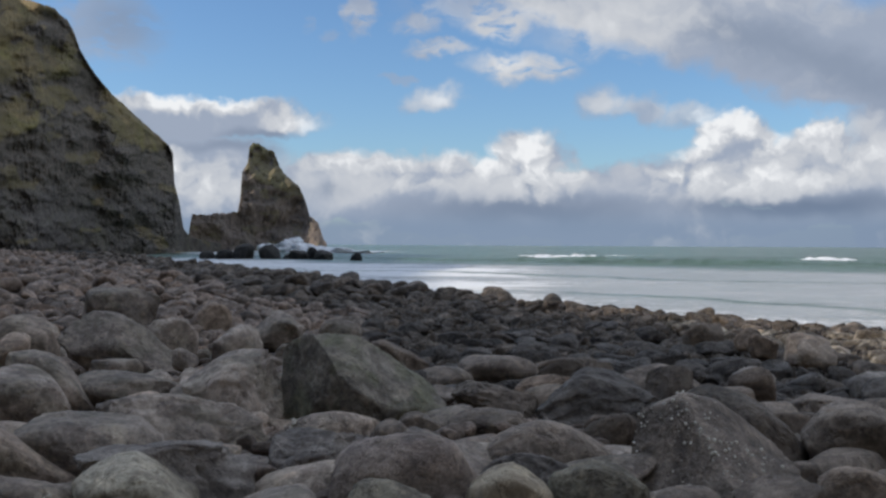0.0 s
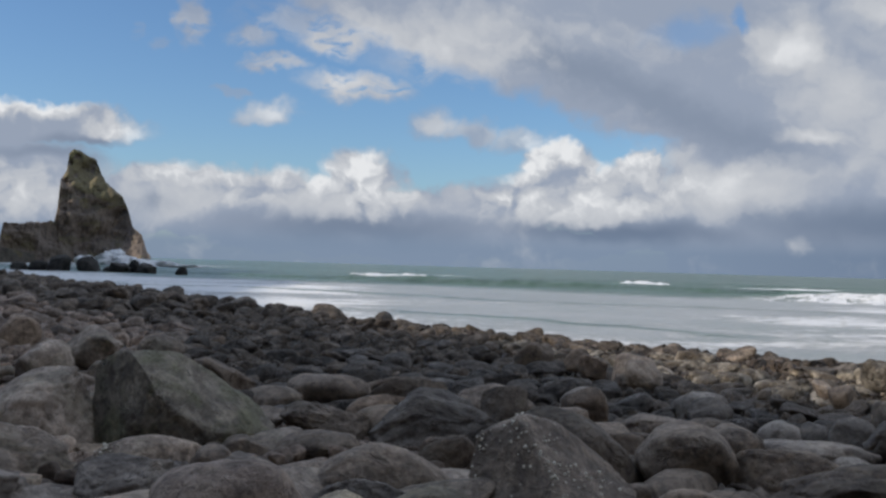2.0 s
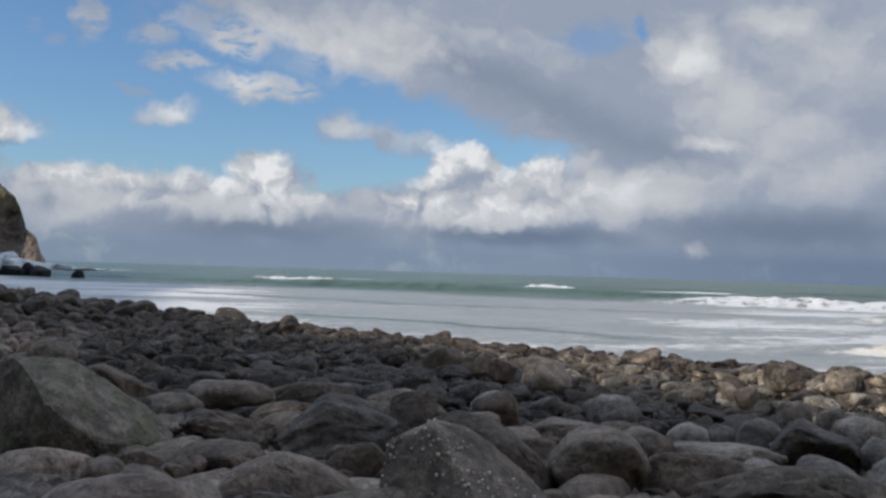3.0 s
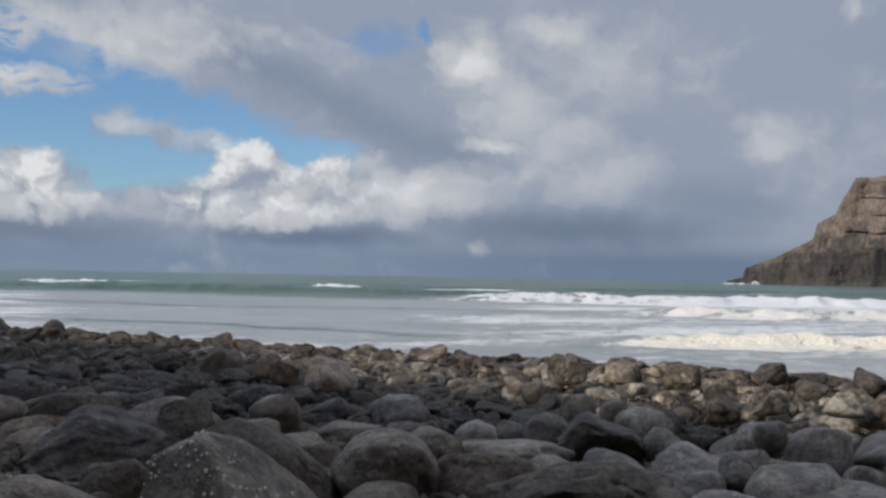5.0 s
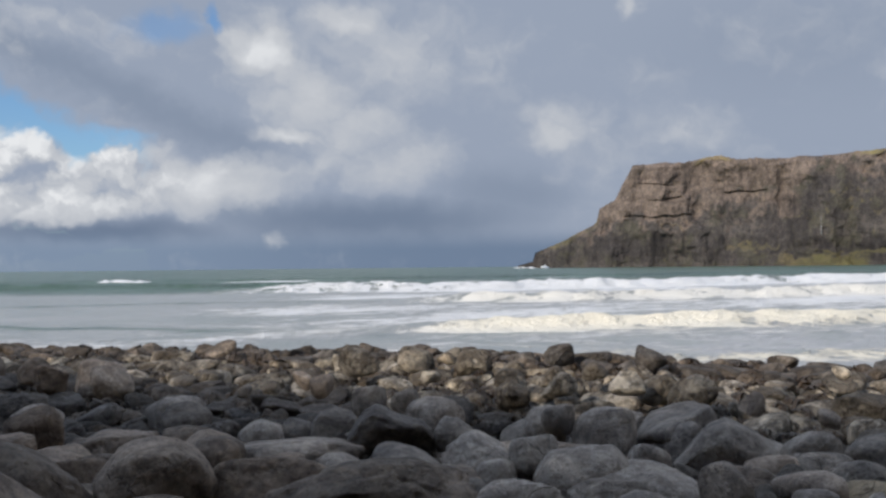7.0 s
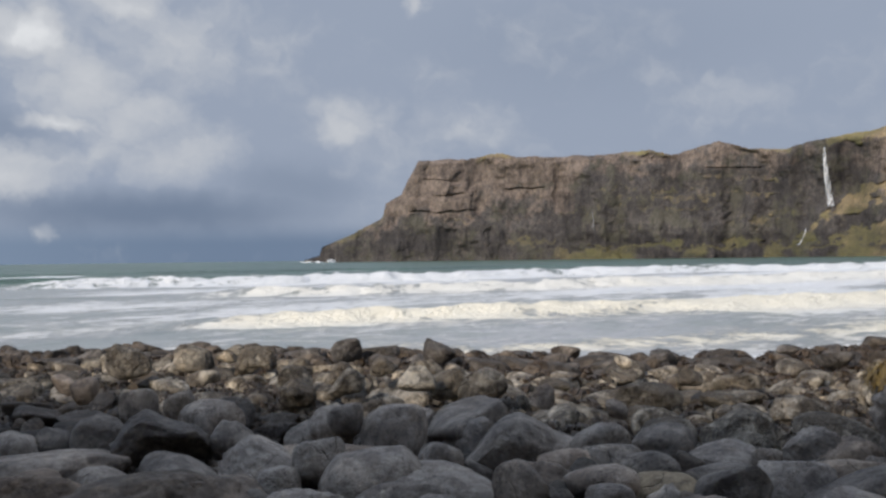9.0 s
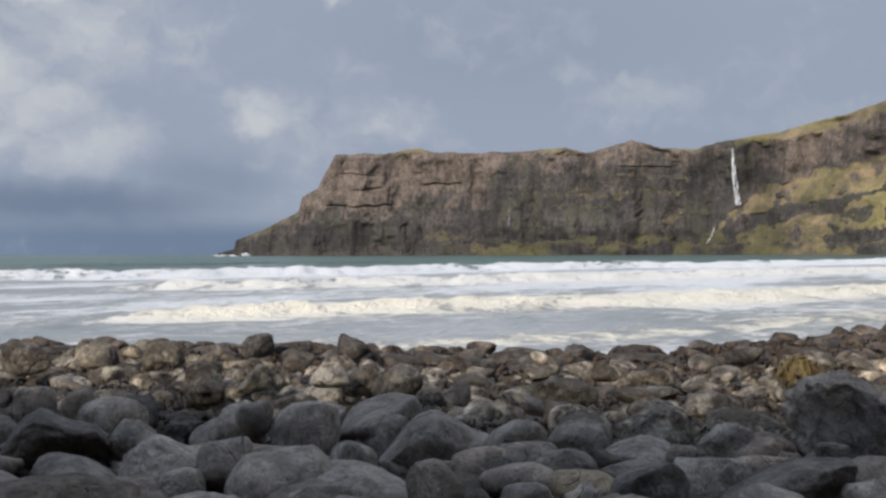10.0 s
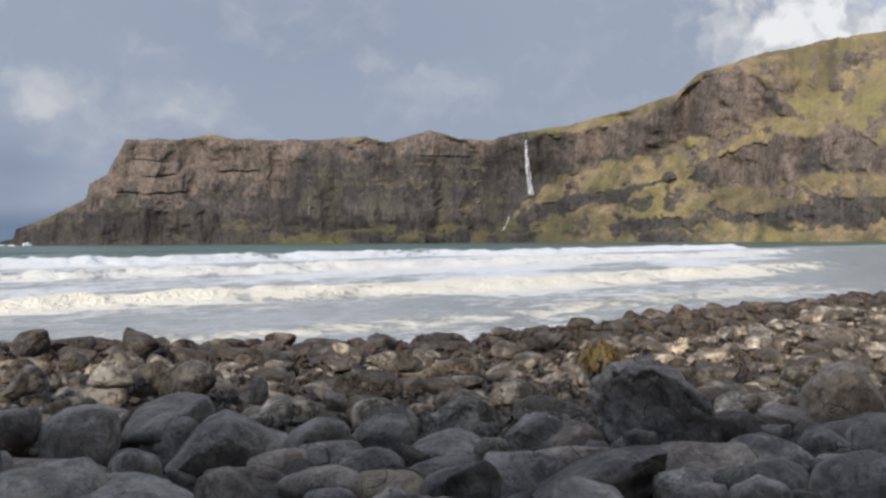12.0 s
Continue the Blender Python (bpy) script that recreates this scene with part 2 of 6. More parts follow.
def stone_material(name, dark, pale, island=False, barnacles=0.0, weed=0.0, green=0.0, vary=0.35):
    m, n = material(name)
    tc = n.add("ShaderNodeTexCoord")
    geo = n.add("ShaderNodeNewGeometry")
    info = n.add("ShaderNodeObjectInfo")
    rnd = geo.outputs["Random Per Island"] if island else info.outputs["Random"]
    pos = geo.outputs["Position"]
    large = n.noise(pos, 1.7, 5.0, 0.6)
    fine = n.noise(pos, 14.0, 6.0, 0.65)
    grain = n.noise(pos, 90.0, 3.0, 0.7)
    f = n.math("ADD", n.math("MULTIPLY", n.remap(large, 0.36, 0.64), 0.6), n.math("MULTIPLY", n.remap(fine, 0.34, 0.68), 0.4))
    col = n.mix(f, dark, pale)
    tone = n.math("ADD", 1.0 - vary, n.math("MULTIPLY", rnd, 2 * vary))
    col = n.mix(1.0, col, n.add("ShaderNodeCombineColor", {0: tone, 1: n.math("MULTIPLY", tone, 0.99), 2: n.math("MULTIPLY", tone, 0.97)}).outputs[0], "MULTIPLY")
    # some stones are browner than the rest
    brown = n.remap(n.math("FRACT", n.math("MULTIPLY", rnd, 7.31)), 0.55, 1.0, 0.0, 0.4 if not weed else 0.2)
    col = n.mix(brown, col, n.mix(1.0, col, rgb(1.25, 1.02, 0.80), "MULTIPLY"))
    speck = n.remap(grain, 0.62, 0.74, 0.0, 0.35)
    col = n.mix(speck, col, pale)
    height = n.math("ADD", n.math("MULTIPLY", fine, 0.6), n.math("MULTIPLY", grain, 0.15))
    vein = n.add("ShaderNodeTexVoronoi", {"Vector": n.vec("ADD", pos, n.vec("MULTIPLY", n.add("ShaderNodeTexNoise", {"Vector": pos, "Scale": 3.0}).outputs[1], (0.5, 0.5, 0.5))), "Scale": 1.4}, feature="DISTANCE_TO_EDGE").outputs[0]
    crack = n.math("MULTIPLY", n.remap(vein, 0.0, 0.010, 1.0, 0.0), n.remap(large, 0.50, 0.60))
    col = n.mix(n.math("MULTIPLY", crack, 0.45), col, rgb(0.02, 0.02, 0.02))
    height = n.math("SUBTRACT", height, n.math("MULTIPLY", crack, 0.3))
    if green:
        g = n.remap(n.noise(pos, 2.6, 4.0, 0.6), 0.42, 0.62, 0.0, green)
        col = n.mix(n.math("MULTIPLY", g, 0.75), col, rgb(0.18, 0.18, 0.105))
    if weed:
        up = n.add("ShaderNodeSeparateXYZ", {0: geo.outputs["Normal"]}).outputs[2]
        wd = n.remap(n.math("ADD", n.noise(pos, 3.1, 6.0, 0.7), n.math("MULTIPLY", up, 0.06)), 0.47, 0.60, 0.0, weed)
        col = n.mix(wd, col, n.mix(fine, rgb(0.026, 0.019, 0.014), rgb(0.085, 0.056, 0.034)))
        height = n.math("ADD", height, n.math("MULTIPLY", wd, 1.2))
    if barnacles:
        v = n.add("ShaderNodeTexVoronoi", {"Vector": pos, "Scale": 34.0, "Randomness": 1.0})
        dot = n.remap(v.outputs["Distance"], 0.22, 0.30, 1.0, 0.0)
        patch = n.math("MULTIPLY", n.remap(n.noise(pos, 3.5, 2.0, 0.5), 0.50, 0.60), n.remap(n.add("ShaderNodeSeparateColor", {0: v.outputs["Color"]}).outputs[0], 0.55, 0.62))
        dot = n.math("MULTIPLY", n.math("MULTIPLY", dot, patch), barnacles)
        col = n.mix(dot, col, rgb(0.42, 0.40, 0.35))
        height = n.math("ADD", height, n.math("MULTIPLY", dot, 0.7))
    pits = n.noise(pos, 34.0, 4.0, 0.7)
    height = n.math("ADD", height, n.math("MULTIPLY", n.noise(pos, 4.5, 2.0, 0.5, 0.2), 1.0))
    height = n.math("ADD", height, n.math("MULTIPLY", pits, 0.35))
    col = n.mix(n.remap(n.noise(pos, 5.5, 7.0, 0.75), 0.45, 0.58, 0.0, 0.7), col, n.mix(1.0, col, rgb(0.44, 0.42, 0.42), "MULTIPLY"))
    worn = n.noise(n.vec("ADD", pos, (7.0, 3.0, 1.0)), 3.3, 7.0, 0.72, 0.6)
    col = n.mix(n.remap(worn, 0.52, 0.64, 0.0, 0.6), col, n.mix(1.0, col, rgb(1.5, 1.45, 1.36), "MULTIPLY"))
    col = n.mix(n.remap(pits, 0.46, 0.34, 0.0, 0.6), col, n.mix(1.0, col, rgb(0.4, 0.39, 0.39), "MULTIPLY"))
    finish(n, col, n.remap(fine, 0.2, 0.8, 0.55, 0.88), height, 1.0, 0.06, 0.3)
    return m


WEATHERED = stone_material("weathered_basalt", rgb(0.182, 0.1508, 0.1287), rgb(0.559, 0.4641, 0.3926), green=0.3)
SLATE = stone_material("dark_basalt", rgb(0.1344, 0.1078, 0.0896), rgb(0.343, 0.2758, 0.224), green=0.08)
REDDISH = stone_material("reddish_basalt", rgb(0.0954, 0.0786, 0.0696), rgb(0.27, 0.222, 0.1932))
DARK = stone_material("black_basalt", rgb(0.192, 0.168, 0.1524), rgb(0.462, 0.4044, 0.3516))
BLACK = stone_material("black_boulder", rgb(0.140, 0.121, 0.110), rgb(0.330, 0.290, 0.258))
MOSSY = stone_material("basalt_with_algae", rgb(0.1196, 0.1027, 0.0858), rgb(0.39, 0.3419, 0.2795), green=0.9)
BARNACLED = stone_material("basalt_with_barnacles", rgb(0.1148, 0.0945, 0.07965), rgb(0.3375, 0.2767, 0.2295), barnacles=0.5)
OLIVE = stone_material("basalt_with_olive_film", rgb(0.169, 0.143, 0.1079), rgb(0.429, 0.3705, 0.2769), green=0.35)
LICHEN = stone_material("pale_weathered_basalt", rgb(0.204, 0.1776, 0.1404), rgb(0.516, 0.4536, 0.354), green=0.2)
RUSSET = stone_material("russet_basalt", rgb(0.3, 0.2325, 0.195), rgb(0.72, 0.5775, 0.4875), green=0.12)
SLATE_SMALL = stone_material("dark_basalt_small", rgb(0.07042, 0.06076, 0.05572), rgb(0.2254, 0.1946, 0.1666), island=True)
WEATHERED_SMALL = stone_material("weathered_basalt_small", rgb(0.1217, 0.09495, 0.07785), rgb(0.3795, 0.2985, 0.2475), island=True)
PALE = stone_material("weathered_shore_stone", rgb(0.1782, 0.1587, 0.1357), rgb(0.759, 0.6727, 0.5577), weed=0.7)
PALE_SMALL = stone_material("weathered_shore_stones", rgb(0.1725, 0.153, 0.1288), rgb(0.759, 0.6727, 0.5462), island=True, weed=0.75, vary=0.5)
WET_SMALL = stone_material("wet_shore_stones", rgb(0.06888, 0.0581, 0.05026), rgb(0.3038, 0.2506, 0.2072), island=True, weed=0.5)
WET = stone_material("wet_basalt", rgb(0.05866, 0.05404, 0.05236), rgb(0.2464, 0.2226, 0.2072), weed=0.5)


def ground_material():
    m, n = material("shingle")
    pos = n.add("ShaderNodeNewGeometry").outputs["Position"]
    v = n.add("ShaderNodeTexVoronoi", {"Vector": pos, "Scale": 9.0})
    f = n.noise(pos, 3.0, 6.0, 0.6)
    col = n.mix(f, rgb(0.03, 0.03, 0.03), rgb(0.12, 0.115, 0.105))
    col = n.mix(n.remap(v.outputs[0], 0.0, 0.6), col, rgb(0.02, 0.02, 0.02))
    finish(n, col, 0.7, n.math("SUBTRACT", 1.0, v.outputs[0]), 1.0, 0.06)
    return m


def face_material(name, size, upper_a, upper_b, lower_a, lower_b, grass_a, grass_b):
    """Bedded rock with grass where the turf attribute says so; size 1 is for a face seen from far off."""
    m, n = material(name)
    pos = n.vec("MULTIPLY", n.add("ShaderNodeNewGeometry").outputs["Position"], (1 / size, 1 / size, 1 / size))
    flow = n.add("ShaderNodeAttribute", attribute_name="flow").outputs["Fac"]
    turf = n.add("ShaderNodeAttribute", attribute_name="turf").outputs["Fac"]
    streak = n.noise(n.vec("MULTIPLY", pos, (1, 1, 0.18)), 0.16, 5.0, 0.62, 0.4)
    beds = n.noise(n.vec("MULTIPLY", pos, (0.18, 0.18, 1)), 0.16, 5.0, 0.6, 0.5)
    blot = n.noise(pos, 0.07, 6.0, 0.68)
    fine = n.noise(pos, 0.6, 5.0, 0.7)
    f = n.math("ADD", n.math("MULTIPLY", n.remap(streak, 0.35, 0.65), 0.3), n.math("ADD", n.math("MULTIPLY", n.remap(beds, 0.35, 0.65), 0.35), n.math("MULTIPLY", n.remap(fine, 0.3, 0.7), 0.35)))
    upper = n.mix(f, upper_a, upper_b)
    lower = n.mix(f, lower_a, lower_b)
    rock = n.mix(flow, lower, upper)
    rock = n.mix(n.remap(blot, 0.48, 0.66, 0.0, 0.55), rock, n.mix(0.6, rock, n.mix(1.0, lower_a, rgb(0.7, 0.7, 0.7), "MULTIPLY")))
    rock = n.mix(n.remap(blot, 0.46, 0.34, 0.0, 0.4), rock, n.mix(0.5, rock, upper_b))
    rock = n.mix(n.remap(fine, 0.4, 0.65, 0.4, 0.0), rock, n.mix(0.6, rock, n.mix(1.0, lower_a, rgb(0.5, 0.5, 0.5), "MULTIPLY")))
    crisp = n.noise(n.vec("MULTIPLY", pos, (1, 1, 0.55)), 0.26, 6.0, 0.75, 0.3)
    rock = n.mix(n.remap(crisp, 0.52, 0.36, 0.0, 0.75), rock, n.mix(1.0, rock, rgb(0.42, 0.42, 0.45), "MULTIPLY"))
    rock = n.mix(n.remap(crisp, 0.52, 0.70, 0.0, 0.8), rock, n.mix(1.0, rock, rgb(1.6, 1.5, 1.42), "MULTIPLY"))
    # shade of the gullies painted over the rock colour
    painted_dark = n.add("ShaderNodeAttribute", attribute_name="painted_dark").outputs["Fac"]
    rock = n.mix(n.math("MULTIPLY", painted_dark, n.remap(streak, 0.3, 0.6, 0.95, 0.55)), rock, n.mix(1.0, lower_a, rgb(0.42, 0.42, 0.46), "MULTIPLY"))
    moss = n.math("MULTIPLY", n.remap(n.noise(pos, 0.045, 5.0, 0.65), 0.5, 0.62, 0.0, 0.32), n.math("SUBTRACT", 1.0, flow))
    rock = n.mix(moss, rock, n.mix(0.5, lower_b, rgb(0.11, 0.11, 0.045)))
    grass = n.mix(n.remap(n.noise(pos, 0.028, 5.0, 0.65), 0.42, 0.58), grass_a, grass_b)
    grass = n.mix(n.remap(blot, 0.35, 0.65, 0.55, 0.0), grass, n.mix(1.0, grass_a, rgb(0.62, 0.60, 0.62), "MULTIPLY"))
    grass = n.mix(n.remap(fine, 0.3, 0.65, 0.35, 0.0), grass, n.mix(1.0, grass_b, rgb(0.38, 0.42, 0.44), "MULTIPLY"))
    grass = n.mix(n.remap(n.noise(pos, 0.012, 4.0, 0.6), 0.5, 0.64, 0.0, 0.6), grass, n.mix(1.0, grass_b, rgb(0.9, 1.05, 0.66), "MULTIPLY"))
    # the same painted darkening over the grass
    grass = n.mix(n.math("MULTIPLY", painted_dark, 0.85), grass, n.mix(1.0, grass_a, rgb(0.36, 0.42, 0.4), "MULTIPLY"))
    g = n.remap(n.math("ADD", turf, n.math("MULTIPLY", n.math("SUBTRACT", n.math("ADD", n.math("MULTIPLY", n.noise(pos, 0.3, 6.0, 0.75), 0.6), n.math("MULTIPLY", n.noise(pos, 0.07, 4.0, 0.6), 0.4)), 0.5), 2.8)), 0.03, 1.35)
    h = n.math("ADD", n.math("MULTIPLY", streak, 0.4), n.math("MULTIPLY", fine, 0.6))
    finish(n, n.mix(g, rock, grass), 0.9, h, 0.35, 2.0 * size, 0.12)
    return m


def sea_material():
    m, n = material("sea_water")
    geo = n.add("ShaderNodeNewGeometry")
    pos = geo.outputs["Position"]
    foam = n.add("ShaderNodeAttribute", attribute_name="foam").outputs["Fac"]
    sand = n.add("ShaderNodeAttribute", attribute_name="silt").outputs["Fac"]
    lace = n.noise(n.vec("MULTIPLY", pos, (0.6, 1.0, 1.0)), 0.75, 8.0, 0.7, 1.0)
    lace2 = n.noise(pos, 2.6, 5.0, 0.65)
    f = n.math("ADD", n.math("MULTIPLY", foam, 1.5), n.math("MULTIPLY", n.math("SUBTRACT", n.math("ADD", n.math("MULTIPLY", lace, 0.6), n.math("MULTIPLY", lace2, 0.4)), 0.5), 3.4))
    f = n.remap(f, 0.45, 0.95)
    milk = n.add("ShaderNodeAttribute", attribute_name="milk").outputs["Fac"]
    water = n.mix(n.noise(pos, 0.05, 3.0, 0.5), rgb(0.055, 0.105, 0.083), rgb(0.09, 0.155, 0.115))
    chop = n.noise(n.vec("MULTIPLY", pos, (0.02, 0.10, 1)), 1.0, 5.0, 0.65)
    water = n.mix(n.remap(chop, 0.42, 0.62, 0.0, 0.45), water, rgb(0.025, 0.045, 0.04))
    white = n.mix(sand, rgb(0.74, 0.75, 0.77), rgb(0.80, 0.75, 0.63))
    thin = n.math("MULTIPLY", milk, n.remap(n.math("ADD", n.math("MULTIPLY", lace, 0.6), n.math("MULTIPLY", n.noise(n.vec("MULTIPLY", pos, (0.12, 0.4, 1)), 0.6, 5.0, 0.6), 0.4)), 0.3, 0.6, 0.45, 1.0))
    water = n.mix(thin, water, rgb(0.45, 0.455, 0.48))
    col = n.mix(f, water, white)
    rip = n.math("ADD", n.noise(n.vec("MULTIPLY", pos, (0.5, 1, 1)), 0.9, 5.0, 0.6), n.math("MULTIPLY", n.noise(pos, 5.0, 3.0, 0.6), 0.2))
    rip = n.math("ADD", rip, n.math("MULTIPLY", n.math("MULTIPLY", f, n.noise(pos, 2.2, 5.0, 0.7)), 0.4))
    finish(n, col, n.math("MAXIMUM", n.remap(f, 0.0, 1.0, 0.28, 0.8), n.math("MULTIPLY", thin, 0.62)), rip, 0.8, 0.5, 0.25)
    return m


# ---------------------------------------------------------------- the lie of the land
SHORE = [(-60.0, 170.0), (-34.0, 105.0), (-17.0, 68.0), (-1.5, 31.7), (3.0, 23.9), (7.3, 17.8), (9.9, 14.6), (11.2, 11.8), (12.6, 7.9), (15.2, 5.5), (20.0, 3.7), (25.5, 1.2), (60.0, -16.0), (300.0, -130.0)]


def shore_distance(p):
    """Metres from the top edge of the boulder beach, seaward positive."""
    p = np.asarray(p, float)[:, :2]
    best, side = np.full(len(p), 1e9), np.ones(len(p))
    for (ax, ay), (bx, by) in zip(SHORE, SHORE[1:]):
        d = np.array([bx - ax, by - ay])
        t = np.clip(((p - [ax, ay]) @ d) / (d @ d), 0, 1)
        q = p - ([ax, ay] + t[:, None] * d)
        r = np.hypot(q[:, 0], q[:, 1])
        s = np.sign(d[0] * q[:, 1] - d[1] * q[:, 0])
        near = r < best
        best, side = np.where(near, r, best), np.where(near, s, side)
    return best * side


def bed(p):
    """Height of the ground under the stones."""
    p = np.asarray(p, float)
    s = shore_distance(p)
    r = np.hypot(p[:, 0], p[:, 1])
    z = 0.52 + 0.09 * smooth(8.0, 11.5, r) - 1.05 * smooth(0.2, 9.0, s) - 2.2 * smooth(12, 80, s)
    return z + smooth(30, 160, r) * smooth(0, -40, s) * 1.6


def polar(az, r):
    return np.sin(np.radians(az)) * r, np.cos(np.radians(az)) * r


def build_ground():
    az = np.linspace(-180, 180, 181)
    r = np.concatenate([[0.0], np.geomspace(1.0, 4700, 110)])
    A, R = np.meshgrid(az, r, indexing="ij")
    x, y = polar(A.ravel(), R.ravel())
    p = np.stack([x, y, 0 * x], 1)
    p[:, 2] = bed(p)
    me = mesh_from("ground", p, grid_faces(len(az), len(r)), ground_material())
    tagged(new("ground", me), "dark shingle bed under the boulder beach", "ground", kind="structure")


build_ground()

# breaking lines of the sea, in metres
OUTER = [(-90, 170), (-30, 148), (-10, 118), (14, 105), (32, 90), (48, 80), (75, 69), (108, 64), (150, 46), (220, 25)]
MIDDLE = [(-30, 88), (-4, 84), (9, 73), (22, 64), (34.5, 54.7), (48.5, 45), (71, 36), (101, 24), (140, 12), (190, 0)]
INNER = [(-20, 66), (0, 52), (11.5, 43.5), (18, 34), (22.7, 28), (30.6, 23.1), (40, 18.2), (51.4, 12.9), (70, 6), (85, 1.5)]
WASH = [(9, 27), (15, 21), (20, 16.5), (28, 12), (40, 6.5), (52, 1)]


SWELL = [(-60, 165), (0, 150), (30, 122), (52, 105), (72, 93), (100, 84), (160, 65)]
FAR_SWELL = [(-80, 225), (0, 215), (60, 185), (120, 150), (200, 120)]


def line_distance(p, line):
    best, side, along = np.full(len(p), 1e9), np.ones(len(p)), np.zeros(len(p))
    for k, ((ax, ay), (bx, by)) in enumerate(zip(line, line[1:])):
        d = np.array([bx - ax, by - ay], float)
        t = np.clip(((p[:, :2] - [ax, ay]) @ d) / (d @ d), 0, 1)
        q = p[:, :2] - ([ax, ay] + t[:, None] * d)
        r = np.hypot(q[:, 0], q[:, 1])
        s = np.sign(d[0] * q[:, 1] - d[1] * q[:, 0])
        near = r < best
        best, side, along = np.where(near, r, best), np.where(near, s, side), np.where(near, k + t, along)
    return best * side, along / (len(line) - 1)


def build_sea():
    az = np.linspace(-48, 118, 640)
    r = np.concatenate([np.geomspace(9.0, 230, 500), np.geomspace(232, 4800, 90)])
    A, R = np.meshgrid(az, r, indexing="ij")
    a, rr = A.ravel(), R.ravel()
    x, y = polar(a, rr)
    p = np.stack([x, y, 0 * x], 1)
    far = smooth(900, 150, rr)
    z = 0.10 * fbm(p * [0.05, 0.09, 0] + [0, 0, 3], 3, 5) * far
    foam = np.zeros(len(p))
    silt = np.zeros(len(p))
    wob = 1.6 * fbm(p * [0.06, 0.06, 0], 3, 9)
    ragged = fbm(p * [0.55, 0.55, 0], 4, 13, 0.6)
    froth = fbm(p * [1.1, 1.1, 0], 3, 15, 0.6)
    surge = fbm(p * [0.07, 0.07, 0], 3, 17)
    patchy = fbm(p * [0.12, 0.2, 0], 4, 19, 0.6)
    for line, high, wide, strength, cream in ((OUTER, 1.0, 3.0, 1.15, 0.0), (MIDDLE, 0.7, 2.0, 0.85, 0.45), (INNER, 0.55, 1.5, 1.0, 0.9), (WASH, 0.08, 1.1, 0.55, 0.9), (SWELL, 1.1, 3.6, 0.0, 0.0), (FAR_SWELL, 0.8, 9.0, 0.0, 0.0)):
        d, along = line_distance(p, line)
        d = d + wob * wide / 3.2 + 0.34 * wide * ragged
        if strength > 0:
            wide = wide * np.clip(1 + 0.4 * surge, 0.75, 1.25)
        ang = np.degrees(np.arctan2(x, y))
        grow = 0.85 * smooth(*((23, 31) if line is OUTER else (32, 40)), ang + 4 * surge) + 0.15
        if strength == 0:
            grow = 0.6 + 0.4 * fbm(p * [0.015, 0.015, 0], 2, 77)
        ridge = np.where(d > 0, np.exp(-(d / (2.2 * wide)) ** 2), np.exp(-(d / (0.75 * wide)) ** 2))
        lump = 0.8 + 0.14 * fbm(p * [0.25, 0.25, 0], 3, 21) + 0.10 * fbm(p * [1.3, 1.3, 0], 2, 25)
        z = z + high * ridge * lump * grow * (1 + 0.16 * froth * (strength > 0))
        front = np.exp(-((d + 0.7 * wide) / (1.5 * wide)) ** 2)
        foam = np.maximum(foam, front * strength * grow * (0.85 + 0.3 * froth + 0.36 * patchy))
        foam = np.maximum(foam, (0.66 + 0.30 * patchy) * strength * grow * smooth(0.5, -0.5, d) * np.exp(np.minimum(d, 0) / (2.3 * wide)))
        silt = np.maximum(silt, cream * np.exp(-(d / (2.5 * wide)) ** 2) * grow)
    d_out, _ = line_distance(p, OUTER)
    d_in, _ = line_distance(p, INNER)
    inside = smooth(3, -6, d_out + wob)
    ang = np.degrees(np.arctan2(x, y))
    milk = inside * (0.9 + 0.1 * fbm(p * [0.05, 0.12, 0], 3, 31)) * (0.84 + 0.16 * smooth(25, 45, ang))
    for line, wide in ((MIDDLE, 1.6), (INNER, 1.2)):
        d, _ = line_distance(p, line)
        milk = milk * (1 - 0.95 * smooth(-0.35, 0.25, surge + 0.4 * patchy) * np.exp(-((d + wob * wide / 3.2 + 0.3 + 0.7 * ragged) / (0.5 * wide)) ** 2) * smooth(45, 25, ang))
    calm = np.clip(milk / np.maximum(inside, 0.05), 0, 1)
    wet = smooth(83, 90, ang) * smooth(38, 55, rr) * smooth(400, 200, rr)
    milk = milk * (1 - 0.35 * wet)
    foam = foam * (1 - 0.8 * wet)
    inside = inside * (1 - 0.9 * wet)
    foam = np.maximum(foam, inside * calm * (0.30 + 0.10 * smooth(36, 50, ang) + 0.20 * smooth(22, 46, ang) * smooth(-1.5, 1.5, d_in) + 0.5 * smooth(12, -2, ang) + 0.34 * fbm(p * [0.07, 0.2, 0], 4, 31)))
    # scattered white horses further out
    horses = smooth(0.62, 0.85, fbm(p * [0.022, 0.06, 0], 3, 44)) * smooth(420, 200, rr) * (1 - inside)
    foam = np.maximum(foam, horses * 0.7)
    for ax, ay, bx, by in ((14.8, 172.0, 25.0, 171.0), (56.0, 150.0, 60.0, 148.0), (246.0, 222.0, 258.0, 210.0)):
        d, _ = line_distance(p, [(ax, ay), (bx, by)])
        q = np.abs(d) + 1.6 * fbm(p * [0.4, 0.4, 0], 3, 61)
        foam = np.maximum(foam, 1.3 * np.exp(-((q - 0.5) / 2.4) ** 2) * smooth(0.8, -0.4, d))
        z = z + 0.8 * np.exp(-(d / 2.5) ** 2) * (0.75 + 0.5 * froth)
    # surf round the foot of the stack
    sx, sy = polar(-9.5, 330)
    foam = np.maximum(foam, 0.9 * np.exp(-(((x - sx) / 45) ** 2 + ((y - sy) / 60) ** 2)))
    p[:, 2] = z
    me = mesh_from("sea", p, grid_faces(len(az), len(r)), sea_material())
